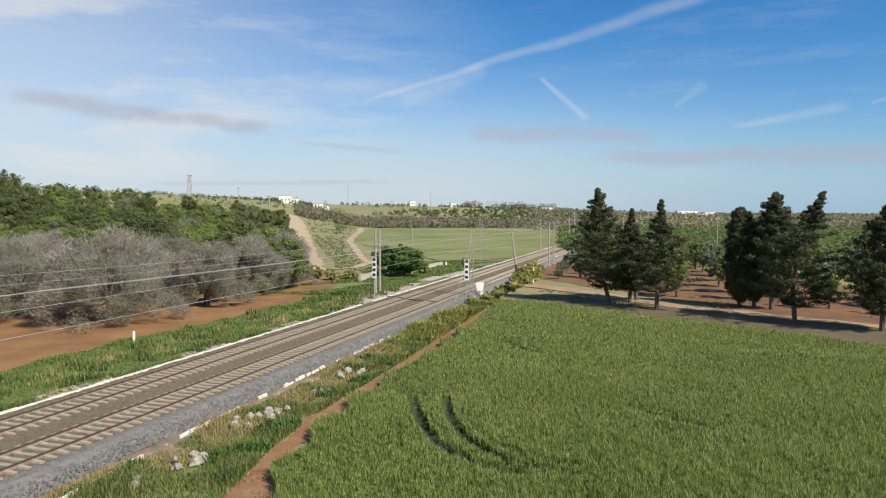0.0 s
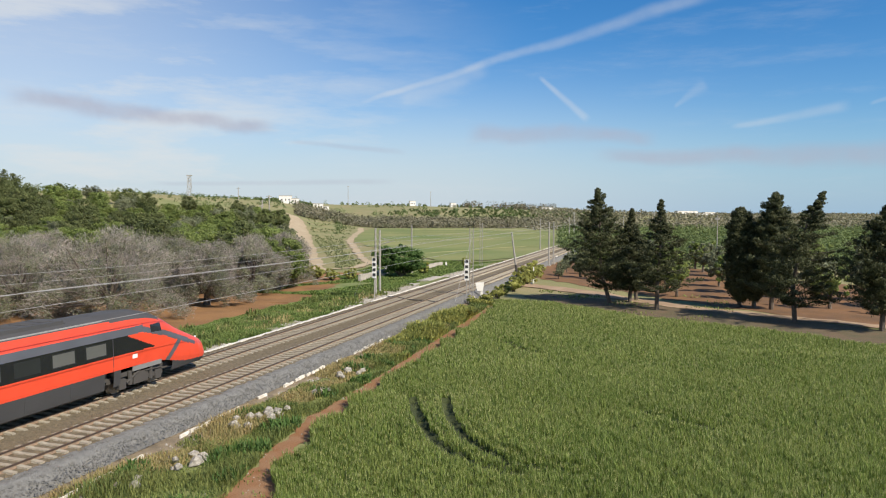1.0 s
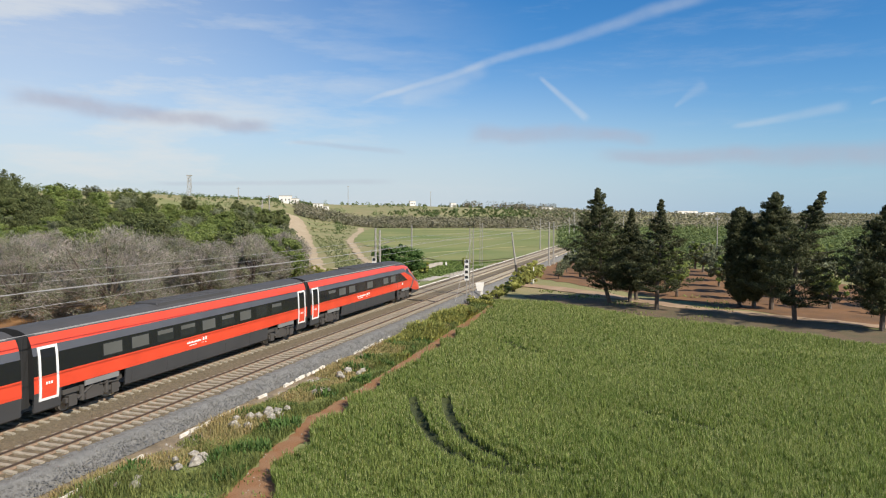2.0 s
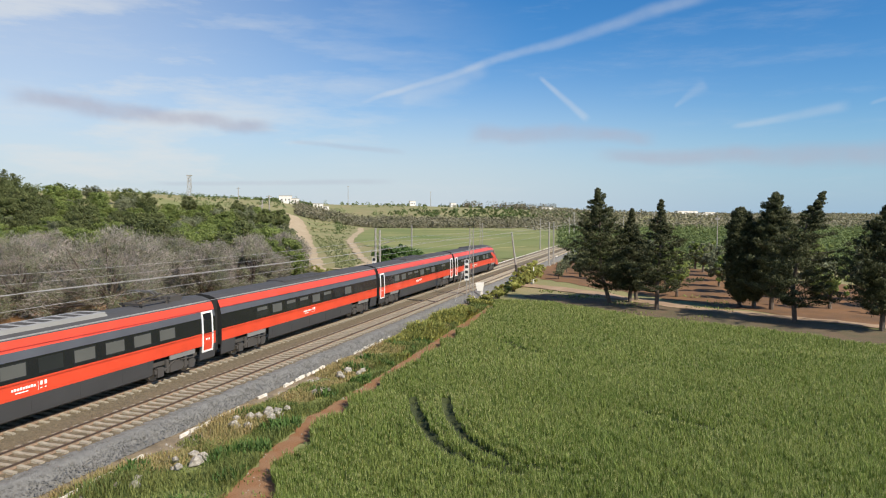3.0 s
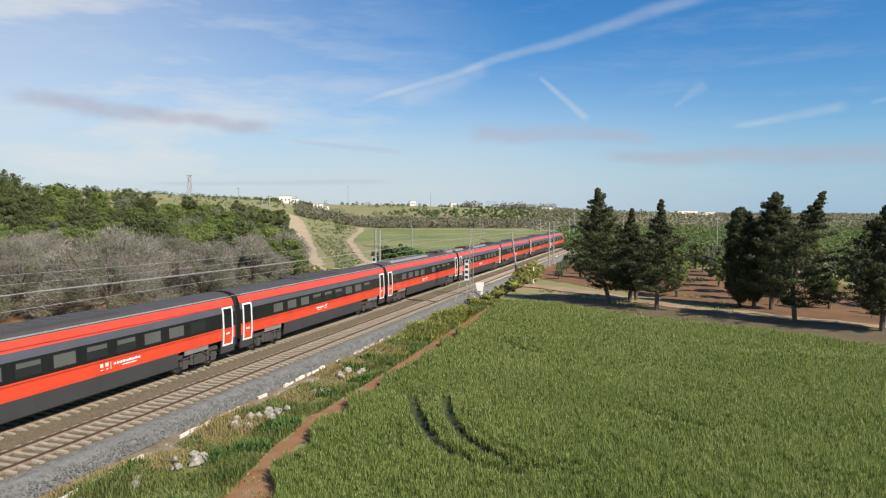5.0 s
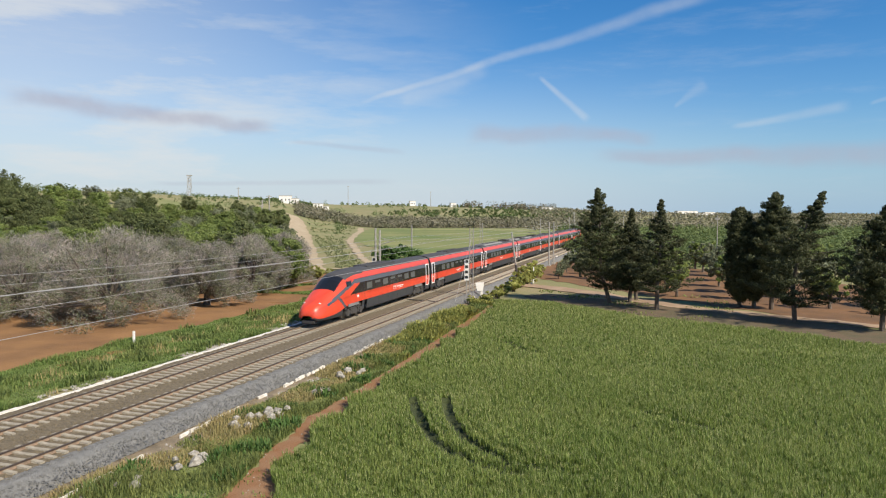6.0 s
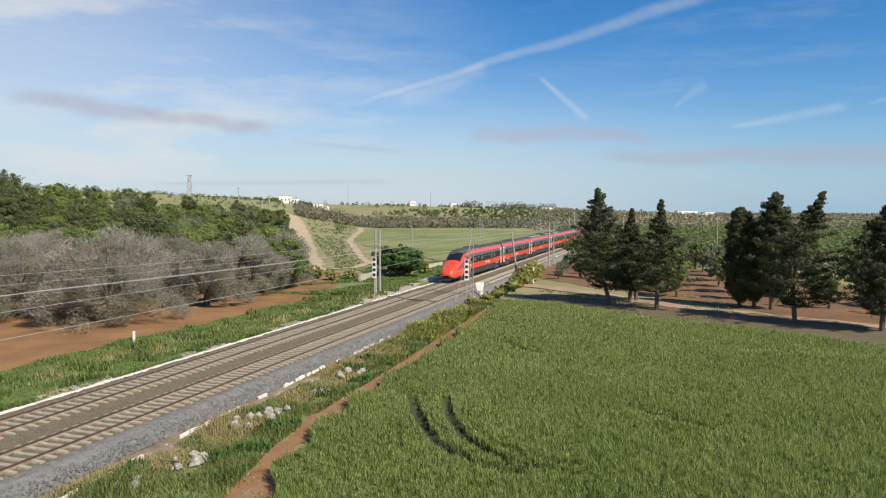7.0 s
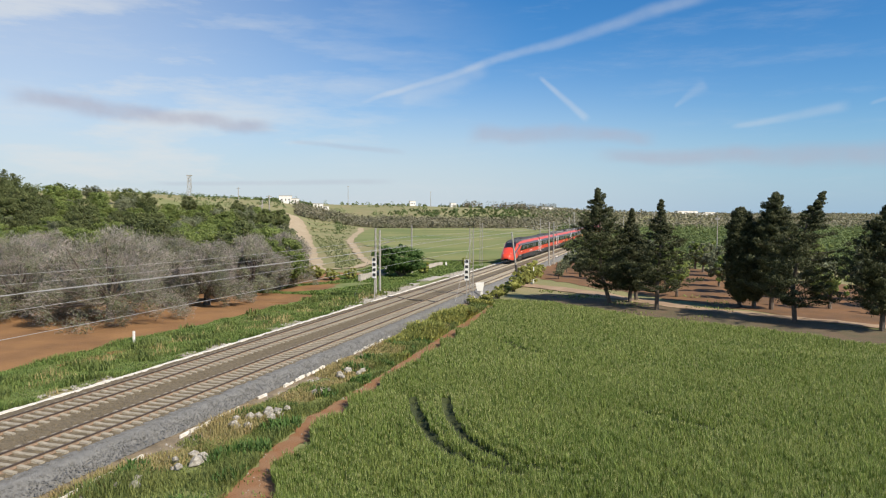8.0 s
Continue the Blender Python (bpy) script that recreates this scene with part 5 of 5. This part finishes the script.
T_RUB = gloss("black rubber bellows", (0.018, 0.018, 0.018), 0.8)
T_STEEL = gloss("bright wheel steel", (0.30, 0.28, 0.26), 0.45, 0.0, 0.8)
T_LAMP = gloss("clear headlight glass", (0.75, 0.75, 0.72), 0.15, 0.6)

PROF = [(1.20, 0.40), (1.33, 0.50), (1.385, 1.10), (1.42, 1.45), (1.42, 2.06), (1.405, 2.50), (1.39, 2.96), (1.33, 3.33), (1.255, 3.58), (1.15, 3.80), (0.92, 3.97), (0.55, 4.09), (0.0, 4.15)]
PX, PZ = [p[0] for p in PROF], [p[1] for p in PROF]


def side_x(z):
    return float(np.interp(z, PZ[:10], PX[:10]))


def band(z0, z1, y0, y1, side):
    """A side wall between two heights, following the body's section."""
    bm = bmesh.new()
    zs = sorted({z0, z1, *[z for z in PZ if z0 < z < z1]})
    for sx in (side,):
        rows = [[bm.verts.new((sx * side_x(z), y, z)) for y in (y0, y1)] for z in zs]
        inner = [[bm.verts.new((sx * (side_x(z) - 0.05), y, z)) for y in (y0, y1)] for z in zs]
        for R, flip in ((rows, 1), (inner, -1)):
            for a, b in zip(R, R[1:]):
                q = (a[0], a[1], b[1], b[0])
                bm.faces.new(q if sx * flip > 0 else q[::-1])
    return bm


def panel(bm, y0, y1, z0, z1, sx, proud, n=4):
    """A thin panel on a side wall, standing proud of it."""
    zs = np.linspace(z0, z1, n)
    f = [[bm.verts.new((sx * (side_x(z) + proud), y, z)) for y in (y0, y1)] for z in zs]
    b = [[bm.verts.new((sx * (side_x(z) - 0.02), y, z)) for y in (y0, y1)] for z in zs]
    def q(*v):
        bm.faces.new(v if sx > 0 else v[::-1])
    for k in range(n - 1):
        q(f[k][0], f[k][1], f[k + 1][1], f[k + 1][0])
        q(b[k][0], f[k][0], f[k + 1][0], b[k + 1][0])
        q(f[k][1], b[k][1], b[k + 1][1], f[k + 1][1])
    q(b[0][0], b[0][1], f[0][1], f[0][0])
    q(f[-1][0], f[-1][1], b[-1][1], b[-1][0])


def roof_mesh(y0, y1):
    bm = bmesh.new()
    pts = [(-x, z) for x, z in PROF[9:]] + [(x, z) for x, z in PROF[9:][::-1][1:]]
    ys = np.linspace(y0, y1, 5)
    rows = [[bm.verts.new((x, y, z)) for x, z in pts] for y in ys]
    for a, b in zip(rows, rows[1:]):
        for k in range(len(pts) - 1):
            bm.faces.new((a[k], a[k + 1], b[k + 1], b[k]))
    return bm


def bogie(car, y):
    for sx in (-1, 1):
        bm = bmesh.new()
        box(bm, sx * 1.2 - 0.09, sx * 1.2 + 0.09, y - 1.75, y + 1.75, 0.46, 0.68)
        box(bm, sx * 1.2 - 0.13, sx * 1.2 + 0.13, y - 0.55, y + 0.55, 0.36, 0.95)
        for w in (-1.35, 1.35):
            box(bm, sx * 1.22 - 0.12, sx * 1.22 + 0.12, y + w - 0.24, y + w + 0.24, 0.28, 0.78)
            box(bm, sx * 1.15 - 0.08, sx * 1.15 + 0.08, y + w - 0.5, y + w + 0.5, 0.86, 1.08)
        for w in (-0.78, 0.78):
            tube(bm, (sx * 1.28, y + w, 0.40), (sx * 1.28, y + w, 1.1), 0.12, 0.12, 8)
        tube(bm, (sx * 1.34, y - 1.1, 0.55), (sx * 1.34, y - 0.1, 1.02), 0.055, 0.055, 6)
        tube(bm, (sx * 1.34, y + 0.3, 0.92), (sx * 1.34, y + 1.6, 0.84), 0.05, 0.05, 6)
        bmesh.ops.bevel(bm, geom=[e for e in bm.edges if e.calc_length() > 0.4], offset=0.03, segments=1)
        part("bogie_frame", bm, T_BOGIE, car)
        for w in (-1.35, 1.35):
            bm = bmesh.new()
            tube(bm, (sx * 0.69, y + w, 0.445), (sx * 0.82, y + w, 0.445), 0.445, 0.43, 20)
            tube(bm, (sx * 0.66, y + w, 0.445), (sx * 0.69, y + w, 0.445), 0.47, 0.47, 20)
            part("wheel", bm, T_STEEL, car)
        bm = bmesh.new()
        panel(bm, y - 0.7, y + 1.5, 1.06, 1.30, sx, 0.05, 3)
        part("bogie_cover", bm, T_BOX, car)


def door(car, yc, front):
    for sx in (-1, 1):
        d = thing_part("door", car)
        bm = bmesh.new()
        panel(bm, yc - 0.42, yc + 0.42, 1.04, 2.02, sx, 0.012)
        lower = part("door_leaf", bm, T_RED, d)
        bm = bmesh.new()
        panel(bm, yc - 0.42, yc + 0.42, 2.025, 3.21, sx, 0.012)
        part("door_glass", bm, T_BLACK, d)
        bm = bmesh.new()
        panel(bm, yc - 0.54, yc - 0.42, 0.93, 3.32, sx, 0.035, 7)
        panel(bm, yc + 0.42, yc + 0.54, 0.93, 3.32, sx, 0.035, 7)
        panel(bm, yc - 0.42, yc + 0.42, 3.21, 3.32, sx, 0.035, 2)
        panel(bm, yc - 0.42, yc + 0.42, 0.93, 1.04, sx, 0.035, 2)
        part("door_frame", bm, T_WHITE, d, "white painted door outline")
        for k in range(3):
            bm = bmesh.new()
            panel(bm, yc - 0.18 + 0.14 * k, yc - 0.09 + 0.14 * k, 1.62, 1.74, sx, 0.018, 2)
            part("lettering_bar", bm, T_WHITE, d)


def thing_part(name, parent):
    ob = new(name)
    ob.parent = parent
    return ob


def windows(car, ys, seed):
    rg = random.Random(seed)
    for sx in (-1, 1):
        for y in ys:
            w = 0.68
            bm = bmesh.new()
            panel(bm, y - w, y + w, 2.21, 2.86, sx, 0.006)
            win = part("window", bm, T_GLASS, car)
            r = rg.random()
            z0 = 2.25 if r < 0.45 else (2.6 if r < 0.75 else None)
            if z0:
                bm = bmesh.new()
                panel(bm, y - w + 0.05, y + w - 0.05, z0, 2.81, sx, 0.011)
                part("blind", bm, T_BLIND, win, "drawn grey blind")


def logo(car, y, wide):
    """Lettering on the lower panel: bars of its size."""
    bars = [(-0.5 + 0.075 * k, -0.442 + 0.075 * k, 1.68, 1.78 + 0.02 * (k % 2)) for k in range(9)] + [(-0.4, -0.05, 1.55, 1.60)]
    if wide > 1.6:
        bars.append((0.22, 0.23, 1.50, 1.86))
        for k in range(2):
            bars += [(0.28 + 0.12 * k, 0.35 + 0.12 * k, 1.68, 1.86), (0.28 + 0.12 * k, 0.34 + 0.12 * k, 1.54, 1.58)]
    for sx in (-1, 1):
        for a, b, z0, z1 in bars:
            bm = bmesh.new()
            panel(bm, y + a * wide, y + b * wide, z0, z1, sx, 0.004, 2)
            part("lettering_bar", bm, T_WHITE, car, "white lettering bar")


def pantograph(car, y, raised):
    bm = bmesh.new()
    box(bm, -0.75, 0.75, y - 1.3, y - 1.18, 4.18, 4.30)
    box(bm, -0.75, 0.75, y + 0.9, y + 1.02, 4.18, 4.30)
    for x in (-0.55, 0.55):
        box(bm, x - 0.05, x + 0.05, y - 1.3, y + 1.0, 4.22, 4.30)
        for yy in (y - 1.2, y + 0.9):
            tube(bm, (x, yy, 3.95), (x, yy, 4.20), 0.09, 0.07, 8)
    base = part("pantograph", bm, T_BOGIE, car, "dark folded pantograph")
    zt = 4.88 if raised else 4.44
    bm = bmesh.new()
    tube(bm, (0, y - 0.9, 4.30), (0, y + 1.0, 4.30 + (zt - 4.30) * 0.45), 0.05, 0.04, 6)
    for x in (-0.45, 0.45):
        tube(bm, (x * 0.5, y + 1.0, 4.30 + (zt - 4.30) * 0.45), (x, y - 0.4, zt - 0.03), 0.03, 0.025, 6)
    part("arm", bm, T_BOGIE, base)
    bm = bmesh.new()
    for dy in (-0.15, 0.15):
        tube(bm, (-0.7, y - 0.4 + dy, zt), (0.7, y - 0.4 + dy, zt), 0.03, 0.03, 6)
        for x in (-1, 1):
            tube(bm, (0.7 * x, y - 0.4 + dy, zt), (0.92 * x, y - 0.4 + dy, zt - 0.16), 0.025, 0.02, 6)
    part("contact_strip", bm, T_STEEL, base)
    bm = bmesh.new()
    for k in range(3):
        box(bm, -0.5 + 0.4 * k, -0.28 + 0.4 * k, y + 1.3, y + 2.3, 4.05, 4.30 + 0.05 * k)
        tube(bm, (-0.4 + 0.4 * k, y + 1.35, 4.30), (-0.4 + 0.4 * k, y + 2.9, 4.40), 0.035, 0.035, 6)
    part("switch_gear", bm, T_BOGIE, car)


def roof_gear(car, y0, y1, z, m=T_ROOFL):
    bm = bmesh.new()
    box(bm, -0.78, 0.78, y0, y1, 3.7, z)
    bmesh.ops.bevel(bm, geom=bm.edges[:], offset=0.12, segments=2)
    part("roof_fairing", bm, m, car)
    n = int((y1 - y0) / 0.9)
    for k in range(n):
        bm = bmesh.new()
        ya = y0 + 0.25 + k * (y1 - y0 - 0.3) / n
        box(bm, -0.5, 0.5, ya, ya + 0.55, z - 0.05, z + 0.012)
        part("vent_grille", bm, T_BOGIE, car)


def bellows(car, y0, y1):
    bm = bmesh.new()
    n = 5
    for k in range(n):
        a = y0 + (y1 - y0) * k / n
        b = y0 + (y1 - y0) * (k + 0.8) / n
        box(bm, -1.12, 1.12, min(a, b), max(a, b), 0.72, 3.82)
    box(bm, -1.02, 1.02, min(y0, y1), max(y0, y1), 0.78, 3.76)
    part("gangway_bellows", bm, T_RUB, car)


def body(car, y0, y1, skirts):
    for nm, z0, z1, m in (("lower_panel", 1.32, 2.06, T_RED), ("window_band", 2.06, 2.96, T_BLACK), ("cantrail", 2.96, 3.33, T_GREY), ("upper_panel", 3.33, 3.80, T_RED)):
        for sx in (-1, 1):
            part(nm, band(z0, z1, y0, y1, sx), m, car)
    for a, b in skirts:
        for sx in (-1, 1):
            part("skirt", band(0.40, 1.32, a, b, sx), T_SKIRT, car)
        n = int((b - a) / 2.4)
        for k in range(n):
            ya = a + (k + 0.5) * (b - a) / n
            for sx in (-1, 1):
                bm = bmesh.new()
                panel(bm, ya - 0.9, ya + 0.9, 0.60, 1.12, sx, 0.008, 3)
                part("skirt_hatch", bm, T_SKIRT, car)
    part("roof", roof_mesh(y0, y1), T_ROOF, car)
    bm = bmesh.new()
    for sx in (-1, 1):
        box(bm, sx * 1.06 - 0.03, sx * 1.06 + 0.03, y0 + 0.4, y1 - 0.4, 3.83, 3.90)
    part("gutter", bm, T_ROOFL, car)
    bm = bmesh.new()
    box(bm, -1.05, 1.05, y0 + 0.1, y1 - 0.1, 0.78, 1.34)
    part("underframe", bm, T_BOGIE, car)
    for y in (y0, y1):
        bm = bmesh.new()
        v = [bm.verts.new((x, y, z)) for x, z in [(a, b) for a, b in PROF[2:]] + [(-a, b) for a, b in PROF[2:-1][::-1]]]
        bm.faces.new(v if y == y1 else v[::-1])
        part("end_wall", bm, T_RUB, car)


LC, LE = 25.66, 27.5


def coach(label, doors=(1, 1), gear="", seed=1):
    car = thing("rail_carriage", Matrix(), label, "train carriage", "carriages of the train")
    e = LC / 2 - 0.32
    body(car, -e, e, [(-e + 5.6, e - 5.6), (-e, -e + 1.5), (e - 1.5, e)])
    for y in (-LC / 2 + 3.9, LC / 2 - 3.9):
        bogie(car, y)
    windows(car, [8.08 - 1.98 * k for k in range(9)], seed)
    if doors[0]:
        door(car, LC / 2 - 1.12, 1)
    if doors[1]:
        door(car, -LC / 2 + 1.12, -1)
    logo(car, -1.0, 1.9)
    bellows(car, -LC / 2, -e)
    bellows(car, LC / 2, e)
    if gear == "two":
        pantograph(car, LC / 2 - 4.6, True)
        pantograph(car, -LC / 2 + 7.0, False)
        roof_gear(car, -LC / 2 + 1.0, -LC / 2 + 4.6, 4.24)
        roof_gear(car, -LC / 2 + 10.5, LC / 2 - 8.5, 4.22)
    elif gear == "one":
        pantograph(car, LC / 2 - 6.0, False)
        roof_gear(car, LC / 2 - 3.0, LC / 2 - 0.6, 4.24)
        roof_gear(car, -LC / 2 + 3, 2.0, 4.22)
    else:
        roof_gear(car, -3.6, 3.6, 4.19, T_ROOF)
    return car


def nose(car, y_tip):
    """The cab: sections shrinking to a rounded, sloping snout; faces sorted into panels, glass, roof and skirt."""
    ds = np.concatenate([[0.0, 0.03, 0.08, 0.16, 0.28, 0.42], np.arange(0.6, 8.39, 0.06), [8.4]])
    top = np.interp(ds, [0, 0.03, 0.08, 0.16, 0.28, 0.5, 1.2, 2.2, 3.0, 4.1, 5.0, 5.8, 6.8, 8.4], [1.05, 1.2, 1.32, 1.45, 1.57, 1.72, 2.02, 2.44, 2.80, 3.44, 3.86, 4.04, 4.13, 4.15])
    bot = np.interp(ds, [0, 0.1, 0.3, 0.7, 8.4], [0.90, 0.62, 0.48, 0.42, 0.40])
    wid = np.interp(ds, [0, 0.03, 0.08, 0.16, 0.28, 0.6, 1.2, 2.2, 3.2, 4.5, 6.5, 8.4], [0.30, 0.48, 0.62, 0.74, 0.86, 1.04, 1.20, 1.33, 1.39, 1.415, 1.42, 1.42])
    zs = np.interp(np.linspace(0, 1, 97), np.linspace(0, 1, len(PROF)), PZ)
    xs = np.interp(zs, PZ, PX)
    zn, xn = (zs - 0.40) / 3.75, xs / 1.42
    P = []
    for d, t, b, w in zip(ds, top, bot, wid):
        r = np.clip(1 - d / 5.5, 0, 1)
        x = w * xn * (1 - 0.30 * r * np.clip(zn - 0.15, 0, 1) ** 1.5) * (1 - 0.10 * r * np.clip(0.15 - zn, 0, 1) / 0.15)
        P.append(np.stack([x, np.full(len(x), y_tip - d), b + zn * (t - b)], -1))
    P = np.array(P)

    def seg(d, z, a, b):
        ax, az, bx, bz = *a, *b
        t = np.clip(((d - ax) * (bx - ax) + (z - az) * (bz - az)) / ((bx - ax) ** 2 + (bz - az) ** 2), 0, 1)
        return math.hypot(d - ax - t * (bx - ax), z - az - t * (bz - az))

    groups = {k: [] for k in ("cab_shell", "cab_stripe", "windscreen", "cab_roof", "cab_skirt", "side_window", "window_band")}
    for i in range(len(ds) - 1):
        for j in range(len(zs) - 1):
            c = (P[i, j] + P[i + 1, j] + P[i, j + 1] + P[i + 1, j + 1]) / 4
            d, z, n_ = y_tip - c[1], c[2], (zn[j] + zn[j + 1]) / 2
            k = "cab_shell"
            low_n = 0.165 + 0.08 * min(1.0, max(0.0, (d - 2.5) / 2.5))
            if n_ < low_n and 3.9 < d < 7.9:
                continue
            if n_ < low_n and (d > 0.5 or z < 0.75):
                k = "cab_skirt"
            elif n_ > 0.875 and 2.95 < d < 4.75 and c[0] < 1.0:
                k = "windscreen"
            elif (n_ > 0.885 and d >= 4.75) or (n_ > 0.8 and 4.6 < d < 4.95 and c[0] < 1.05):
                k = "cab_roof"
            elif d > 5.3 and 2.06 < z < 2.06 + (d - 5.3) * 0.41 and z < 2.96:
                k = "window_band"
            elif 4.75 < d < 5.65 and 2.87 + (5.65 - d) * -0.1 < z < 3.25 and n_ < 0.86:
                k = "side_window"
            elif (d > 6.2 and 2.96 < z < 3.33) or min(seg(d, z, (6.4, 3.14), (4.4, 2.62)), seg(d, z, (4.4, 2.62), (1.6, 1.62)), seg(d, z, (3.1, 2.12), (4.4, 1.10))) < (0.15 if d > 2.2 else 0.1):
                k = "cab_stripe" if n_ < 0.86 else "cab_shell"
            groups[k].append((i, j))
    mats = dict(cab_shell=T_RED, cab_stripe=T_GREY, windscreen=T_SCREEN, cab_roof=T_ROOF, cab_skirt=T_SKIRT, side_window=T_GLASS, window_band=T_BLACK)
    split = ("side_window", "window_band", "cab_stripe")
    for k, cells, sides in [(k, c, s_) for k, c in groups.items() for s_ in (((-1,), (1,)) if k in split else ((-1, 1),))]:
        bm = bmesh.new()
        for sx in sides:
            vs = {}
            def vert(i, j):
                if (i, j) not in vs:
                    p = P[i, j]
                    vs[i, j] = bm.verts.new((sx * p[0], p[1], p[2]))
                return vs[i, j]
            for i, j in cells:
                q = [vert(i, j), vert(i, j + 1), vert(i + 1, j + 1), vert(i + 1, j)]
                try:
                    bm.faces.new(q[::-1] if sx > 0 else q)
                except ValueError:
                    pass
        bmesh.ops.remove_doubles(bm, verts=bm.verts[:], dist=0.0005)
        bmesh.ops.recalc_face_normals(bm, faces=bm.faces)
        part(k, bm, mats[k], car, soft=True)
    bm = bmesh.new()
    box(bm, -1.0, 1.0, y_tip - 8.5, y_tip - 1.2, 0.62, 0.95)
    part("underframe", bm, T_BOGIE, car)
    bm = bmesh.new()
    ring = P[0]
    v = [bm.verts.new(p) for p in ring] + [bm.verts.new((-p[0], p[1], p[2])) for p in ring[::-1]]
    bm.faces.new(v)
    part("nose_cap", bm, T_RED, car)
    for sx in (-1, 1):
        bm = bmesh.new()
        bmesh.ops.create_uvsphere(bm, u_segments=12, v_segments=8, radius=1)
        bmesh.ops.scale(bm, vec=(0.12, 0.24, 0.06), verts=bm.verts)
        bmesh.ops.rotate(bm, verts=bm.verts, matrix=Matrix.Rotation(radians(22), 3, "X"))
        bmesh.ops.translate(bm, vec=(sx * 0.66, y_tip - 1.05, 1.77), verts=bm.verts)
        part("headlight", bm, T_LAMP, car, "clear oval headlight", soft=True)
        bm = bmesh.new()
        panel(bm, y_tip - 7.1, y_tip - 6.75, 1.72, 1.92, sx, 0.012, 2)
        part("notice", bm, T_WHITE, car)
    bm = bmesh.new()
    box(bm, -0.55, 0.55, y_tip - 1.0, y_tip - 0.15, 0.28, 0.50)
    bmesh.ops.bevel(bm, geom=bm.edges[:], offset=0.08, segments=2)
    part("coupler_cover", bm, T_SKIRT, car)
    bm = bmesh.new()
    tube(bm, (-0.5, y_tip - 3.32, 2.93), (0.18, y_tip - 4.05, 3.33), 0.018, 0.014, 5)
    part("wiper", bm, T_WHITE, car)


def end_car(label, seed):
    car = thing("rail_carriage", Matrix(), label, "train carriage", "carriages of the train")
    y1, y0 = LE / 2 - 8.4, -LE / 2 + 0.32
    body(car, y0, y1, [(y0 + 5.6, y1 - 0.6), (y0, y0 + 1.5)])
    bogie(car, -LE / 2 + 3.9)
    bogie(car, LE / 2 - 6.4)
    tip = LE / 2
    windows(car, [tip - 9.55 - 1.98 * k for k in range(8)], seed)
    door(car, -LE / 2 + 1.12, -1)
    for sx in (-1, 1):
        bm = bmesh.new()
        panel(bm, tip - 8.46, tip - 8.42, 1.32, 2.96, sx, 0.008)
        part("cab_door_seam", bm, T_SKIRT, car)
    logo(car, tip - 17.0, 2.9)
    bellows(car, -LE / 2, y0)
    roof_gear(car, -4.0, 3.0, 4.19, T_ROOF)
    nose(car, tip)
    return car


cars = []
lead = end_car("red leading carriage with sloping nose and black window band", 1)
cars.append((lead, -LE / 2, 0))
for k, (lab, dr, gear) in enumerate((("red and grey carriage with white outlined doors", (1, 1), ""), ("red and grey carriage without white doors", (0, 0), ""), ("red and grey carriage with pantographs on the roof", (1, 1), "two"),
                                     ("red and grey carriage with one folded pantograph", (1, 1), "one"), ("red and grey carriage with white outlined doors", (1, 1), ""))):
    cars.append((coach(lab, dr, gear, 5 + k), -LE - LC * (k + 0.5), 0))
tail = end_car("red rear carriage with sloping nose and dark windscreen", 3)
cars.append((tail, -LE - 5 * LC - LE / 2, 1))

def motions():
    """The train runs along the far track at about 40 metres a second."""
    for car, back, turned in cars:
        rows = []
        for k in range(33):
            t = k * 0.25
            s_ = 20.3 + 39.66 * (t - 1) - 0.02 * (t - 1) ** 2 - 0.95 * max(0.0, t - 6) ** 2
            m = TM @ Matrix.Translation((0, s_ + back, 0))
            if turned:
                m = m @ Matrix.Rotation(math.pi, 4, "Z")
            rows.append((t, m))
        walk(car, rows)


motions()
